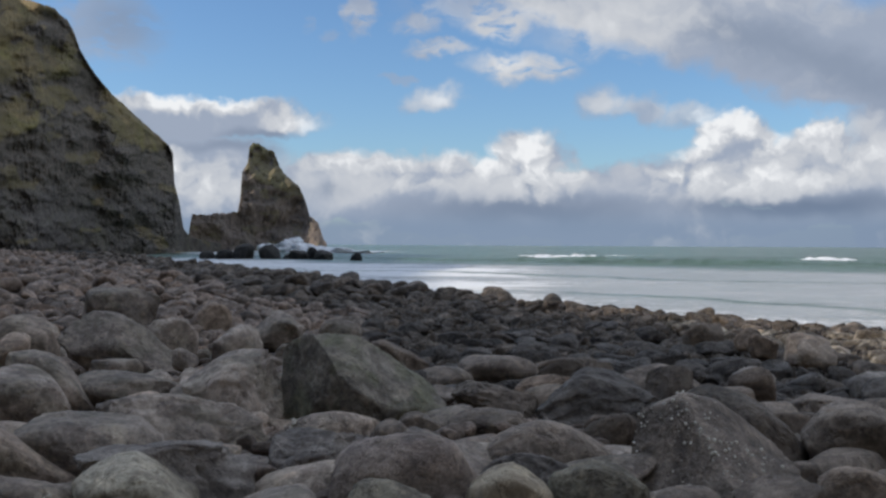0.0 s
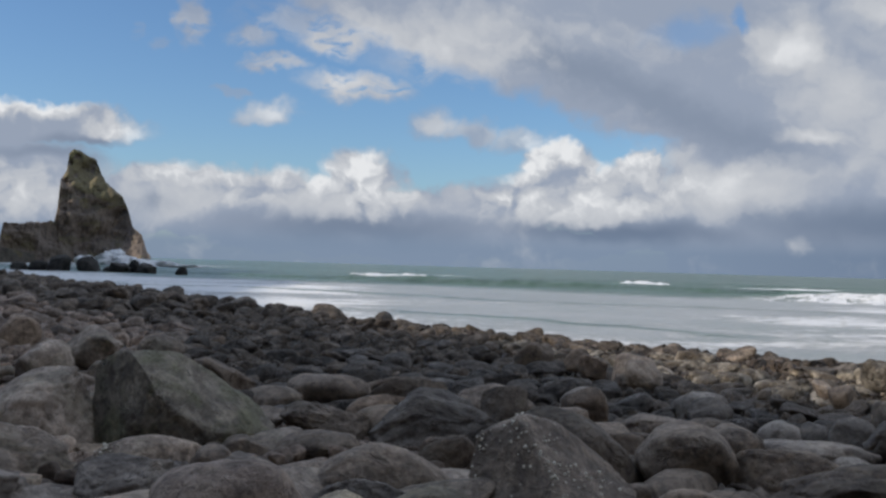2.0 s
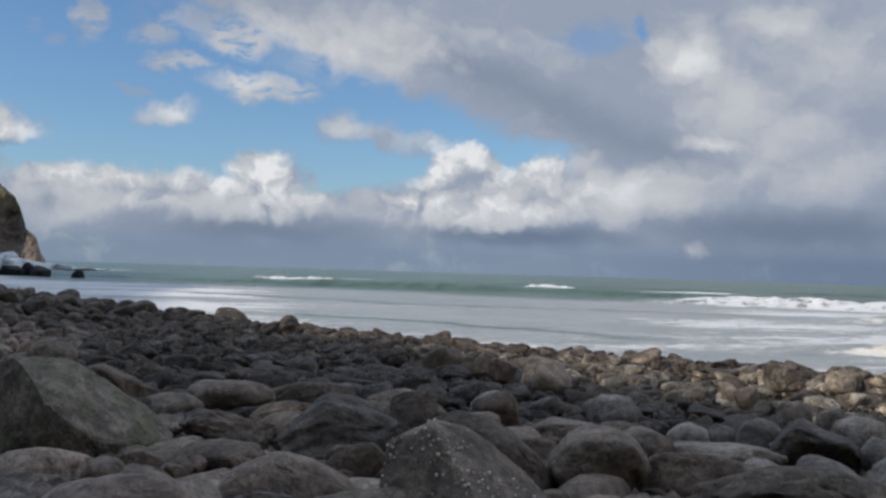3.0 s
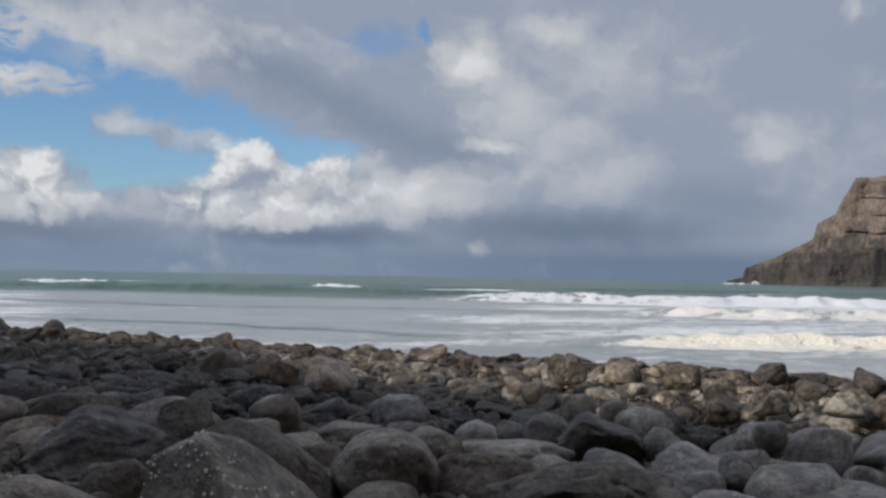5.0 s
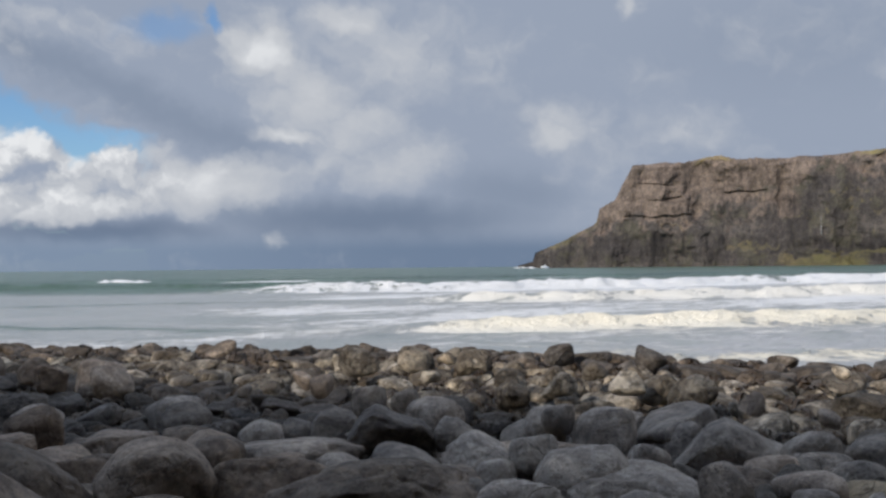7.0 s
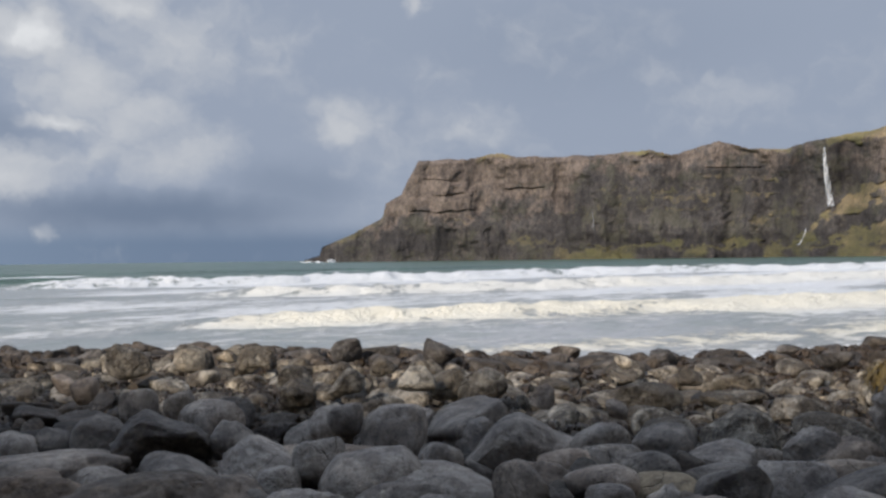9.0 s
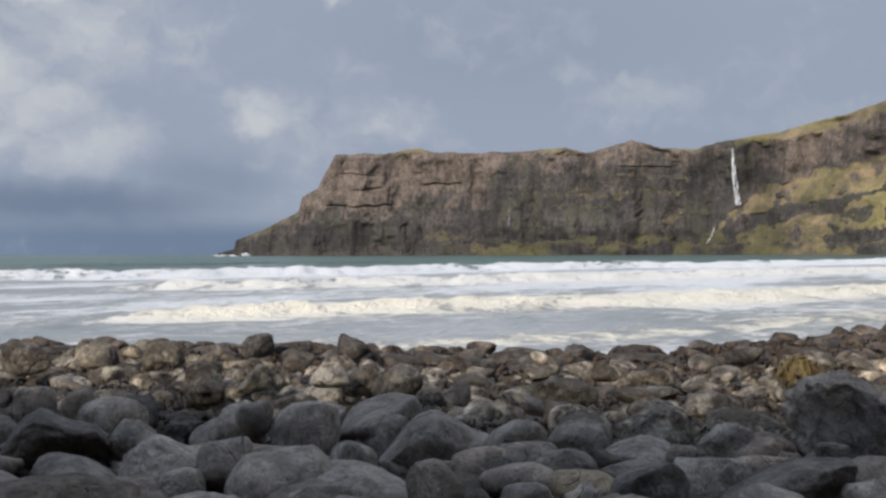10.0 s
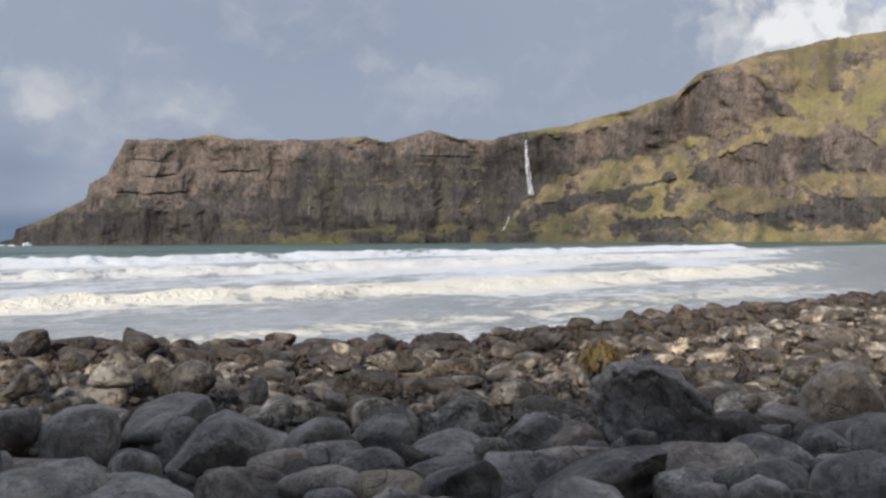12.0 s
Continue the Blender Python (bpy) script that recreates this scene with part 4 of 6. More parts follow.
def waterfall(az, upper, lower, drift, width, label):
    """White water falling down the rock face in uneven strands, from one elevation to another."""
    gen = np.random.RandomState(int(az * 10))
    reach = [on_face(az + drift * t, upper + (lower - upper) * t) for t in np.linspace(0, 1, 9)]
    fall = new("waterfall")
    x, y = polar(az + drift, reach[-1] - 2.0)
    fall.location = (x, y, 2.3 + math.tan(radians(lower)) * (reach[-1] - 2.0))
    tagged(fall, label, "waterfall")
    for strand in range(7):
        verts, faces = [], []
        shift = gen.uniform(-0.5, 0.5)
        t0, t1 = (0.0, 1.0) if strand < 4 else sorted(gen.uniform(0.1, 1.0, 2))
        base = 0
        for k in range(25):
            t = t0 + (t1 - t0) * k / 24
            a, el = az + drift * t * t, upper + (lower - upper) * t
            dist = min(reach[0] - 1.0, np.interp(t, np.linspace(0, 1, 9), np.minimum.accumulate(reach)) - 2.0)
            x, y = polar(a, dist)
            side = np.array([math.cos(radians(a)), -math.sin(radians(a)), 0])
            c = np.array([x, y, 2.3 + math.tan(radians(el)) * dist]) + side * width * (shift * (0.25 + 0.75 * t) + gen.uniform(-0.02, 0.02))
            half = width * (0.16 + 0.16 * t) * gen.uniform(0.9, 1.08) * (1 if strand < 4 else math.sin(math.pi * (k + 0.5) / 25))
            out = np.array([x, y, 0]) / dist
            verts += [c - side * half, c - out * 0.8 * half, c + side * half]
            if k:
                b = base + 3 * k
                faces += [(b - 3, b - 2, b + 1, b), (b - 2, b - 1, b + 2, b + 1)]
        part = new("strand", mesh_from("strand", np.array(verts) - np.array(fall.location), np.array(faces), FALLING))
        part.parent = fall


waterfall(72.6, 5.72, 2.6, 0.3, 3.8, "tall white waterfall dropping over the dark headland cliff")
waterfall(60.1, 2.5, 1.5, 0.0, 0.8, "thin white waterfall low on the headland cliff")
waterfall(71.6, 1.5, 0.5, -0.4, 1.6, "short white cascade at the foot of the headland")


# ---------------------------------------------------------------- stones
def sphere_base(level):
    bm = bmesh.new()
    bmesh.ops.create_icosphere(bm, subdivisions=level, radius=1.0)
    v = np.array([q.co[:] for q in bm.verts])
    f = np.array([[q.index for q in t.verts] for t in bm.faces])
    bm.free()
    return v, f


BASE = {k: sphere_base(k) for k in (1, 2, 3, 4, 5)}


def neighbours(level):
    f = BASE[level][1]
    e = np.unique(np.sort(np.concatenate([f[:, :2], f[:, 1:], f[:, ::2]]), axis=1), axis=0)
    return e, np.bincount(e.ravel(), minlength=len(BASE[level][0]))[:, None]


NEXT = {k: neighbours(k) for k in BASE}


def wear(p, level, times):
    """Round off the edges of a stone."""
    e, n = NEXT[level]
    for _ in range(times):
        q = np.zeros_like(p)
        np.add.at(q, e[:, 0], p[e[:, 1]])
        np.add.at(q, e[:, 1], p[e[:, 0]])
        p = 0.5 * p + 0.5 * q / n
    return p


def stone_shape(level, seed, kind="rounded"):
    """A boulder about 2 across in each direction, as vertices and faces: a block split along planes, its edges worn."""
    rng = np.random.RandomState(seed)
    v, f = BASE[level]
    cuts, lo, hi, hard, worn = {"rounded": (10, 0.55, 0.9, 0.95, 0.7), "angular": (8, 0.45, 0.82, 0.98, 0.4), "smooth": (8, 0.55, 0.93, 0.94, 0.9)}[kind]
    power = 3.0
    p = v / (np.sum(np.abs(v) ** power, 1) ** (1 / power))[:, None]
    off = rng.uniform(-50, 50, 3)
    p = p + v * (0.10 * fbm(v * 1.2 + off, 2, seed))[:, None]
    # one bedding plane above and below, the rest at random
    planes = [np.array([rng.normal() * 0.25, rng.normal() * 0.25, 1.0]), np.array([rng.normal() * 0.2, rng.normal() * 0.2, -1.0])]
    planes += [rng.normal(size=3) * [1, 1, 0.7] for _ in range(cuts)]
    for nrm in planes:
        nrm = nrm / np.linalg.norm(nrm)
        over = p @ nrm - rng.uniform(lo, hi)
        p = p - np.outer(np.where(over > 0, over * hard, 0), nrm)
    p = wear(p, level, int(worn * {1: 0, 2: 1, 3: 3, 4: 9, 5: 30}[level]))
    d = v
    p = p + d * ((0.025 if kind == "smooth" else 0.045 if level >= 3 else 0.032) * fbm(d * 3.0 + off, 3, seed + 1))[:, None]
    if level >= 4 and kind == "angular":
        # beds of the rock stand out as low steps
        way = rng.normal(size=3) * [0.5, 0.5, 1.0]
        bedline = (p @ (way / np.linalg.norm(way))) * rng.uniform(1.6, 3.0) + 0.35 * fbm(d * 1.6 + off, 2, seed + 6)
        saw = bedline - np.floor(bedline)
        p = p * (1 - 0.05 * (smooth(0.0, 0.16, saw) - saw) * smooth(-0.2, 0.3, fbm(d * 1.3 + off, 2, seed + 8)))[:, None]
    if level >= 4 and kind == "smooth":
        p = p + d * (0.016 * fbm(d * 7 + off, 4, seed + 4, 0.6))[:, None]
        p = p - d * (0.02 * smooth(0.05, 0.0, np.abs(fbm(d * [1.5, 1.5, 2.6] + off, 2, seed + 2))))[:, None]
        p = p - d * (0.03 * smooth(0.35, 0.6, fbm(d * 2.2 + off + 7, 3, seed + 5)))[:, None]
    elif level >= 4:
        rid = np.abs(fbm(d * 1.9 + off, 3, seed + 2))
        p = p - d * ((0.045 if kind == "angular" else 0.018) * smooth(0.07, 0.0, rid))[:, None]
        p = p + d * (0.022 * fbm(d * 8 + off, 4, seed + 4, 0.6))[:, None]
        p = p - d * (0.05 * smooth(0.25, 0.6, fbm(d * 2.6 + off + 7, 3, seed + 5)))[:, None]
    lo3, hi3 = p.min(0), p.max(0)
    return (p - (lo3 + hi3) / 2) / ((hi3 - lo3) / 2), f


# broad split faces of some boulders: direction and reach
FLATS = {"slab": (((0.45, -0.5, 0.75), 0.42), ((-0.9, -0.4, 0.1), 0.6)), "barnacle": (((0.55, -0.45, 0.7), 0.45), ((-0.6, -0.7, 0.3), 0.5)), "layered": (((0.5, -0.6, 0.6), 0.45), ((-0.5, -0.6, 0.6), 0.5))}
GROUP = "boulders on the beach"


def is_pale(x, y):
    """Whether a stone lies in the pale, weed-strewn belt above the waterline."""
    return x + 0.28 * y > 9.6 + 1.9 * float(smooth(4.0, 1.5, y))


PLACED = []
count = 0


def boulder(x, y, top, width, depth, turn, kind, ridge=None):
    """One boulder by its top height, its width across and its depth; ridge: how high its back stands at even places across it."""
    global count
    count += 1
    rng = random.Random(count)
    foot = bed([(x, y, 0)])[0] - 0.06
    pale = is_pale(x, y) and kind not in ("red", "big")
    high = max(min(top - foot, (0.7 if pale else 0.95) * width), 0.34 * width)
    shape = "angular" if kind in ("angular", "slab", "layered", "big", "dark") and not pale else "rounded" if pale or kind == "rugged" else "smooth"
    p, f = stone_shape(5 if width > 0.6 and math.hypot(x, y) < 10.5 else 4 if width > 0.36 else 3, 100 + count, shape)
    if kind == "capsule":
        v = BASE[5][0]
        p, f = v / (np.sum(np.abs(v) ** [4.0, 2.4, 2.6], 1) ** (1 / 3.0))[:, None] * (1 + 0.02 * fbm(v * 2.5, 3, 40))[:, None], BASE[5][1]
    turnm = np.eye(3) if kind == "capsule" else np.array(Euler([rng.uniform(-0.3, 0.3), rng.uniform(-0.3, 0.3), rng.uniform(-0.6, 0.6)]).to_matrix())
    p = (p * [1.0, 0.85, 0.7]) @ turnm.T
    p = (p - (p.min(0) + p.max(0)) / 2) / ((p.max(0) - p.min(0)) / 2)
    p = np.sign(p) * np.abs(p) ** [0.95, 0.95, 0.85]
    if pale:
        p[:, :2] *= (1 - 0.28 * smooth(-0.3, 1.0, p[:, 2]))[:, None]
    if kind in ("rugged", "big", "dark"):
        amount = 0.045 if kind == "dark" else 0.07
        p = p + amount * np.stack([fbm(p * 2.4 + k, 4, 55 + k) for k in range(3)], 1)
        p = p * (1 - amount * smooth(0.10, 0.0, np.abs(fbm(p * [1.1, 1.1, 2.2] + 5, 2, 58))))[:, None]
    if kind in ("layered", "big"):
        # open joints that dip across the stone
        dip = p @ np.array([0.6, 0.1, 0.8]) * 3.4 + 0.25 * fbm(p * 1.7, 2, 71)
        p = p * (1 - 0.08 * np.exp(-((dip - np.round(dip)) / 0.09) ** 2) * smooth(-0.1, 0.3, fbm(p * 1.1 + 3, 2, 72)))[:, None]
    for way, reach in FLATS.get(kind, ()):
        way = np.array(way) / np.linalg.norm(way)
        over = p @ way - reach
        p = p - np.outer(np.where(over > 0, over * 0.93, 0), way)
    if ridge:
        # the stone's own back, strip by strip, is brought to the wanted one
        places = np.linspace(-0.95, 0.95, len(ridge))
        fine = np.linspace(-1, 1, 61)
        back = np.interp(fine, places, ridge)
        back = np.convolve(np.pad(back, 3, mode="edge"), np.hanning(9)[1:-1] / np.hanning(9).sum(), "valid")
        slot = np.clip(((p[:, 0] + 1) * 12).astype(int), 0, 23)
        own = np.array([p[slot == k, 2].max() + 1 if np.any(slot == k) else 1.0 for k in range(24)])
        own = np.maximum(np.convolve(np.pad(own, 2, mode="edge"), (0.1, 0.2, 0.4, 0.2, 0.1), "valid"), 0.75)
        lift = np.interp(p[:, 0], fine, back) * 2 / np.interp(p[:, 0], (np.arange(24) + 0.5) / 12 - 1, own)
        p[:, 2] = (p[:, 2] + 1) * np.clip(lift, 0.2, 1.7) - 1
        p[:, 2] = (p[:, 2] + 1) * 2 / (p[:, 2].max() + 1) - 1
    if kind in ("capsule", "red", "warm"):
        p = p * (1 - 0.03 * np.exp(-((p[:, :1] + (0.3 if kind == "capsule" else -0.4) - 0.08 * p[:, 2:]) / 0.03) ** 2))
    p = p * [width / 2, depth / 2, high / 2]
    mat = {"slab": MOSSY, "olive": OLIVE, "pale": LICHEN, "warm": RUSSET, "red": REDDISH, "barnacle": BARNACLED}.get(kind) or (BLACK if kind in ("big", "dark") else PALE if pale else WEATHERED if x < -0.6 else SLATE if x < 4.4 else DARK)
    if pale and kind in ("rounded", "angular") and shore_distance([(x, y)])[0] > -0.9:
        mat = WET
    ob = new("boulder", mesh_from("boulder", p, f, mat))
    ob.matrix_world = pose(x, y, top - high / 2, 0, 0, turn)
    words = {"slab": "large tilted grey boulder with a green algae-covered face", "barnacle": "big dark boulder speckled with pale barnacles", "capsule": "smooth grey capsule-shaped boulder with a crack across it",
             "big": "large dark grooved boulder standing proud of the beach", "rugged": "broad rugged dark boulder with a pitted surface", "red": "smooth reddish-brown boulder lying beside a large dark one",
             "olive": "rounded boulder with a film of olive-green algae", "pale": "pale grey-green boulder with a worn crown", "warm": "broad reddish-grey boulder with a crack across it", "dark": "dark pitted boulder with a rough broken face", "layered": "large peaked boulder with open dipping layers"}
    looks = {"weathered_basalt": "weathered grey-brown basalt boulder among others on the beach", "dark_basalt": "dark slate-grey basalt boulder among others on the beach", "black_basalt": "dark grey basalt boulder among others on the beach", "weathered_shore_stone": "pale stone with brown seaweed near the waterline", "wet_basalt": "dark wet stone under brown weed at the waterline"}
    tagged(ob, words.get(kind) or ("angular " if shape == "angular" else "smooth rounded ") + looks[mat.name], "boulder", GROUP)
    PLACED.append((x, y, max(width, depth) / 2, top))
    return ob


boulder(-6.67, 20.43, 1.35, 1.46, 0.95, 18, "rounded", (0.64, 0.92, 0.98, 1.00, 1.00, 0.90, 0.59))
boulder(-3.99, 12.29, 1.46, 1.76, 0.95, 18, "layered", (0.63, 0.83, 0.97, 0.91, 0.73, 0.45, 0.30))
boulder(-3.64, 13.30, 1.30, 0.70, 0.59, 15, "rounded", (0.78, 0.96, 0.98, 0.99, 0.96, 0.88, 0.69))
boulder(-3.33, 12.61, 0.97, 0.34, 0.29, 15, "rounded", (0.82, 0.90, 0.99, 0.98, 0.96, 0.89, 0.68))
boulder(-3.78, 8.76, 1.20, 0.98, 0.83, 23, "rounded", (0.77, 0.86, 0.95, 0.99, 0.97, 0.85, 0.50))
boulder(-3.66, 9.21, 1.29, 0.82, 0.69, 22, "rounded", (0.97, 0.99, 1.00, 0.97, 0.86, 0.64, 0.31))
boulder(-3.11, 9.85, 1.03, 1.13, 0.95, 18, "rounded", (0.89, 1.00, 0.99, 0.97, 0.92, 0.81, 0.63))
boulder(-4.03, 12.18, 0.90, 0.63, 0.53, 18, "rounded", (0.68, 0.84, 0.96, 1.00, 0.90, 0.77, 0.59))
boulder(-1.92, 9.14, 1.31, 0.94, 0.80, 12, "angular", (0.66, 0.76, 0.90, 0.97, 0.99, 0.98, 0.76))
boulder(-0.74, 9.20, 1.47, 1.61, 1.00, 5, "slab", (0.90, 0.95, 0.98, 0.94, 0.75, 0.59, 0.36))
boulder(-2.06, 7.94, 1.12, 1.38, 0.95, 15, "angular", (0.92, 0.99, 0.99, 0.96, 0.85, 0.79, 0.54))
boulder(-2.50, 7.01, 1.09, 1.14, 0.95, 20, "rounded", (0.85, 0.98, 1.00, 0.96, 0.92, 0.89, 0.64))
boulder(-1.67, 6.32, 1.07, 1.30, 0.95, 15, "dark", (0.87, 0.95, 0.96, 0.98, 0.89, 0.73, 0.51))
boulder(-2.82, 6.47, 1.25, 0.89, 0.76, 24, "rounded", (0.99, 0.92, 0.84, 0.73, 0.58, 0.45, 0.33))
boulder(-1.76, 5.72, 1.07, 0.74, 0.63, 17, "pale", (0.77, 0.89, 0.97, 0.99, 0.86, 0.69, 0.58))
boulder(-2.43, 5.76, 0.93, 0.56, 0.48, 23, "rounded", (0.99, 0.99, 1.00, 0.98, 0.94, 0.88, 0.80))
boulder(-0.87, 7.99, 0.96, 0.85, 0.72, 6, "rounded", (0.73, 0.89, 0.97, 0.99, 0.96, 0.86, 0.74))
boulder(-0.84, 6.94, 1.00, 0.75, 0.64, 7, "dark", (0.91, 0.96, 0.99, 1.00, 0.98, 0.94, 0.83))
boulder(-0.26, 6.32, 1.13, 1.01, 0.86, 2, "warm", (0.57, 0.85, 0.94, 0.97, 1.00, 0.94, 0.62))
boulder(-0.31, 5.69, 0.94, 0.54, 0.46, 3, "pale", (0.83, 0.97, 0.99, 0.97, 0.93, 0.86, 0.80))
boulder(-0.41, 7.95, 0.86, 0.34, 0.29, 3, "rounded", (0.83, 0.92, 1.00, 0.99, 0.99, 0.91, 0.83))
boulder(-0.19, 8.44, 0.87, 0.41, 0.35, 1, "rounded", (0.84, 0.95, 1.00, 1.00, 0.92, 0.82, 0.72))
boulder(0.03, 11.35, 0.91, 0.68, 0.58, -0, "rounded", (0.77, 0.87, 0.95, 0.98, 0.98, 0.91, 0.70))
boulder(0.66, 11.95, 0.99, 1.02, 0.87, -3, "rounded", (0.71, 0.91, 0.96, 0.99, 1.00, 0.92, 0.67))
boulder(0.53, 9.58, 0.98, 0.88, 0.75, -3, "angular", (0.87, 1.00, 1.00, 0.96, 0.87, 0.79, 0.71))
boulder(0.42, 8.63, 0.87, 0.76, 0.65, -3, "rounded", (0.76, 0.92, 0.97, 1.00, 0.98, 0.94, 0.79))
boulder(0.78, 7.34, 1.03, 1.11, 0.95, -6, "rounded", (0.55, 0.79, 0.94, 0.99, 0.88, 0.70, 0.46))
boulder(0.57, 6.49, 0.96, 0.67, 0.57, -5, "dark", (0.69, 0.87, 0.97, 0.99, 0.98, 0.93, 0.79))
boulder(0.39, 5.65, 1.03, 0.53, 0.45, -4, "pale", (0.72, 0.88, 0.96, 1.00, 0.94, 0.84, 0.72))
boulder(0.93, 5.80, 1.02, 0.65, 0.55, -9, "olive", (0.82, 0.89, 0.98, 1.00, 0.97, 0.88, 0.71))
boulder(1.12, 10.33, 0.97, 0.74, 0.63, -6, "rounded", (0.67, 0.88, 0.94, 1.00, 0.99, 0.96, 0.81))
boulder(1.59, 12.36, 0.94, 1.17, 0.95, -7, "rounded", (0.60, 0.77, 0.95, 1.00, 0.92, 0.83, 0.72))
boulder(1.50, 9.10, 1.16, 1.25, 0.95, -9, "dark", (0.49, 0.76, 0.97, 0.93, 0.81, 0.71, 0.58))
boulder(2.24, 10.32, 1.08, 0.97, 0.83, -12, "rounded", (0.65, 0.85, 0.93, 1.00, 0.95, 0.79, 0.60))
boulder(1.78, 6.51, 1.31, 1.19, 0.95, -15, "barnacle", (0.73, 0.87, 0.99, 0.93, 0.78, 0.60, 0.44))
boulder(2.22, 7.44, 1.24, 1.09, 0.92, -17, "rounded", (0.81, 0.94, 1.00, 0.95, 0.83, 0.66, 0.41))
boulder(1.37, 8.03, 0.95, 0.46, 0.39, -10, "rounded", (0.63, 0.80, 0.91, 0.97, 0.99, 0.98, 0.84))
boulder(1.99, 5.83, 0.94, 0.52, 0.44, -19, "angular", (0.77, 0.91, 0.95, 0.98, 1.00, 1.00, 1.00))
boulder(2.58, 6.07, 0.96, 0.52, 0.44, -23, "rounded", (0.83, 0.96, 0.98, 0.99, 0.93, 0.86, 0.80))
boulder(2.51, 6.85, 0.82, 0.25, 0.22, -20, "rounded", (0.83, 0.92, 1.00, 1.00, 0.99, 0.96, 0.89))
boulder(1.43, 5.72, 0.90, 0.38, 0.32, -14, "olive", (0.85, 0.92, 0.99, 1.00, 1.00, 0.95, 0.89))
boulder(4.67, 10.65, 0.97, 0.61, 0.52, -24, "rounded", (0.70, 0.83, 0.94, 0.97, 0.99, 0.93, 0.85))
boulder(3.30, 10.58, 1.01, 0.51, 0.44, -17, "dark", (0.67, 0.82, 0.94, 0.97, 0.99, 0.90, 0.81))
boulder(3.09, 7.39, 1.14, 0.77, 0.66, -24, "rounded", (0.67, 0.89, 0.97, 0.99, 0.97, 0.90, 0.66))
boulder(3.58, 9.37, 0.89, 0.72, 0.61, -22, "angular", (0.57, 0.81, 0.98, 0.98, 0.96, 0.95, 0.94))
boulder(4.58, 10.19, 0.96, 0.48, 0.41, -25, "rounded", (0.74, 0.91, 0.96, 0.99, 0.94, 0.86, 0.73))
boulder(4.25, 9.47, 0.85, 0.42, 0.36, -26, "rounded", (0.91, 0.94, 0.97, 1.00, 0.97, 0.94, 0.91))
boulder(4.00, 8.33, 0.94, 0.39, 0.33, -27, "rounded", (0.75, 0.85, 0.94, 0.99, 0.94, 0.88, 0.76))
boulder(3.73, 7.10, 1.01, 0.89, 0.75, -30, "rounded", (0.76, 0.92, 0.96, 0.99, 0.98, 0.94, 0.74))
boulder(4.62, 8.27, 0.86, 1.14, 0.95, -31, "rounded", (0.69, 0.90, 0.94, 0.98, 0.99, 0.94, 0.77))
boulder(4.80, 9.14, 0.89, 0.43, 0.37, -30, "rounded", (0.69, 0.83, 0.93, 0.99, 0.93, 0.85, 0.71))
boulder(5.15, 9.10, 0.88, 0.32, 0.27, -32, "rounded", (0.82, 0.89, 0.96, 0.99, 0.96, 0.89, 0.80))
boulder(5.30, 8.72, 0.98, 0.44, 0.37, -34, "rounded", (0.74, 0.93, 0.96, 0.99, 0.95, 0.89, 0.71))
boulder(5.48, 8.13, 1.05, 0.79, 0.67, -37, "dark", (0.55, 0.91, 1.00, 0.87, 0.80, 0.76, 0.56))
boulder(4.06, 6.43, 1.04, 1.46, 0.95, -36, "rugged", (0.55, 0.78, 0.92, 1.00, 0.97, 0.87, 0.68))
boulder(5.87, 7.78, 0.95, 0.35, 0.30, -40, "rounded", (0.76, 0.96, 0.98, 1.00, 0.93, 0.81, 0.68))
boulder(5.31, 6.88, 0.98, 0.59, 0.51, -41, "angular", (0.62, 0.74, 0.91, 1.00, 0.91, 0.82, 0.67))
boulder(5.13, 6.45, 0.88, 0.30, 0.25, -43, "rounded", (0.69, 0.90, 0.97, 1.00, 1.00, 0.97, 0.80))
boulder(5.45, 6.40, 1.02, 0.36, 0.31, -45, "rounded", (0.83, 0.96, 0.98, 0.99, 0.95, 0.93, 0.91))
boulder(5.52, 6.00, 0.99, 0.68, 0.58, -47, "capsule", (0.67, 0.90, 0.93, 0.96, 0.98, 0.99, 0.79))
boulder(4.73, 5.79, 0.90, 0.57, 0.48, -44, "rounded", (0.82, 0.95, 0.98, 1.00, 0.98, 0.95, 0.88))
boulder(6.39, 6.15, 0.84, 0.31, 0.27, -51, "rounded", (0.87, 0.93, 1.00, 0.98, 0.95, 0.88, 0.80))
boulder(7.18, 7.23, 0.94, 0.69, 0.59, -49, "rounded", (0.61, 0.91, 1.00, 1.00, 0.99, 0.95, 0.89))
boulder(7.07, 7.05, 0.80, 0.26, 0.22, -49, "rounded", (0.80, 0.90, 1.00, 0.98, 0.96, 0.89, 0.82))
boulder(6.90, 5.81, 1.04, 0.78, 0.66, -56, "rounded", (0.41, 0.68, 0.91, 0.98, 0.88, 0.75, 0.61))
boulder(7.02, 6.34, 0.96, 0.44, 0.37, -53, "angular", (0.58, 0.70, 0.81, 0.91, 1.00, 0.97, 0.83))
boulder(6.68, 6.37, 0.81, 0.32, 0.27, -51, "rounded", (0.87, 0.94, 1.00, 0.97, 0.93, 0.84, 0.76))
boulder(7.51, 5.47, 0.93, 0.48, 0.41, -61, "rounded", (0.69, 0.81, 0.90, 0.97, 0.98, 0.95, 0.79))
boulder(7.82, 5.11, 0.90, 0.49, 0.41, -64, "rounded", (0.68, 0.87, 0.94, 1.00, 1.00, 0.96, 0.83))
boulder(7.07, 4.87, 0.85, 0.47, 0.40, -63, "rounded", (0.66, 0.84, 0.92, 0.98, 0.99, 0.96, 0.81))
boulder(6.93, 5.69, 0.81, 0.40, 0.34, -57, "rounded", (0.80, 0.88, 0.96, 0.98, 0.97, 0.90, 0.83))
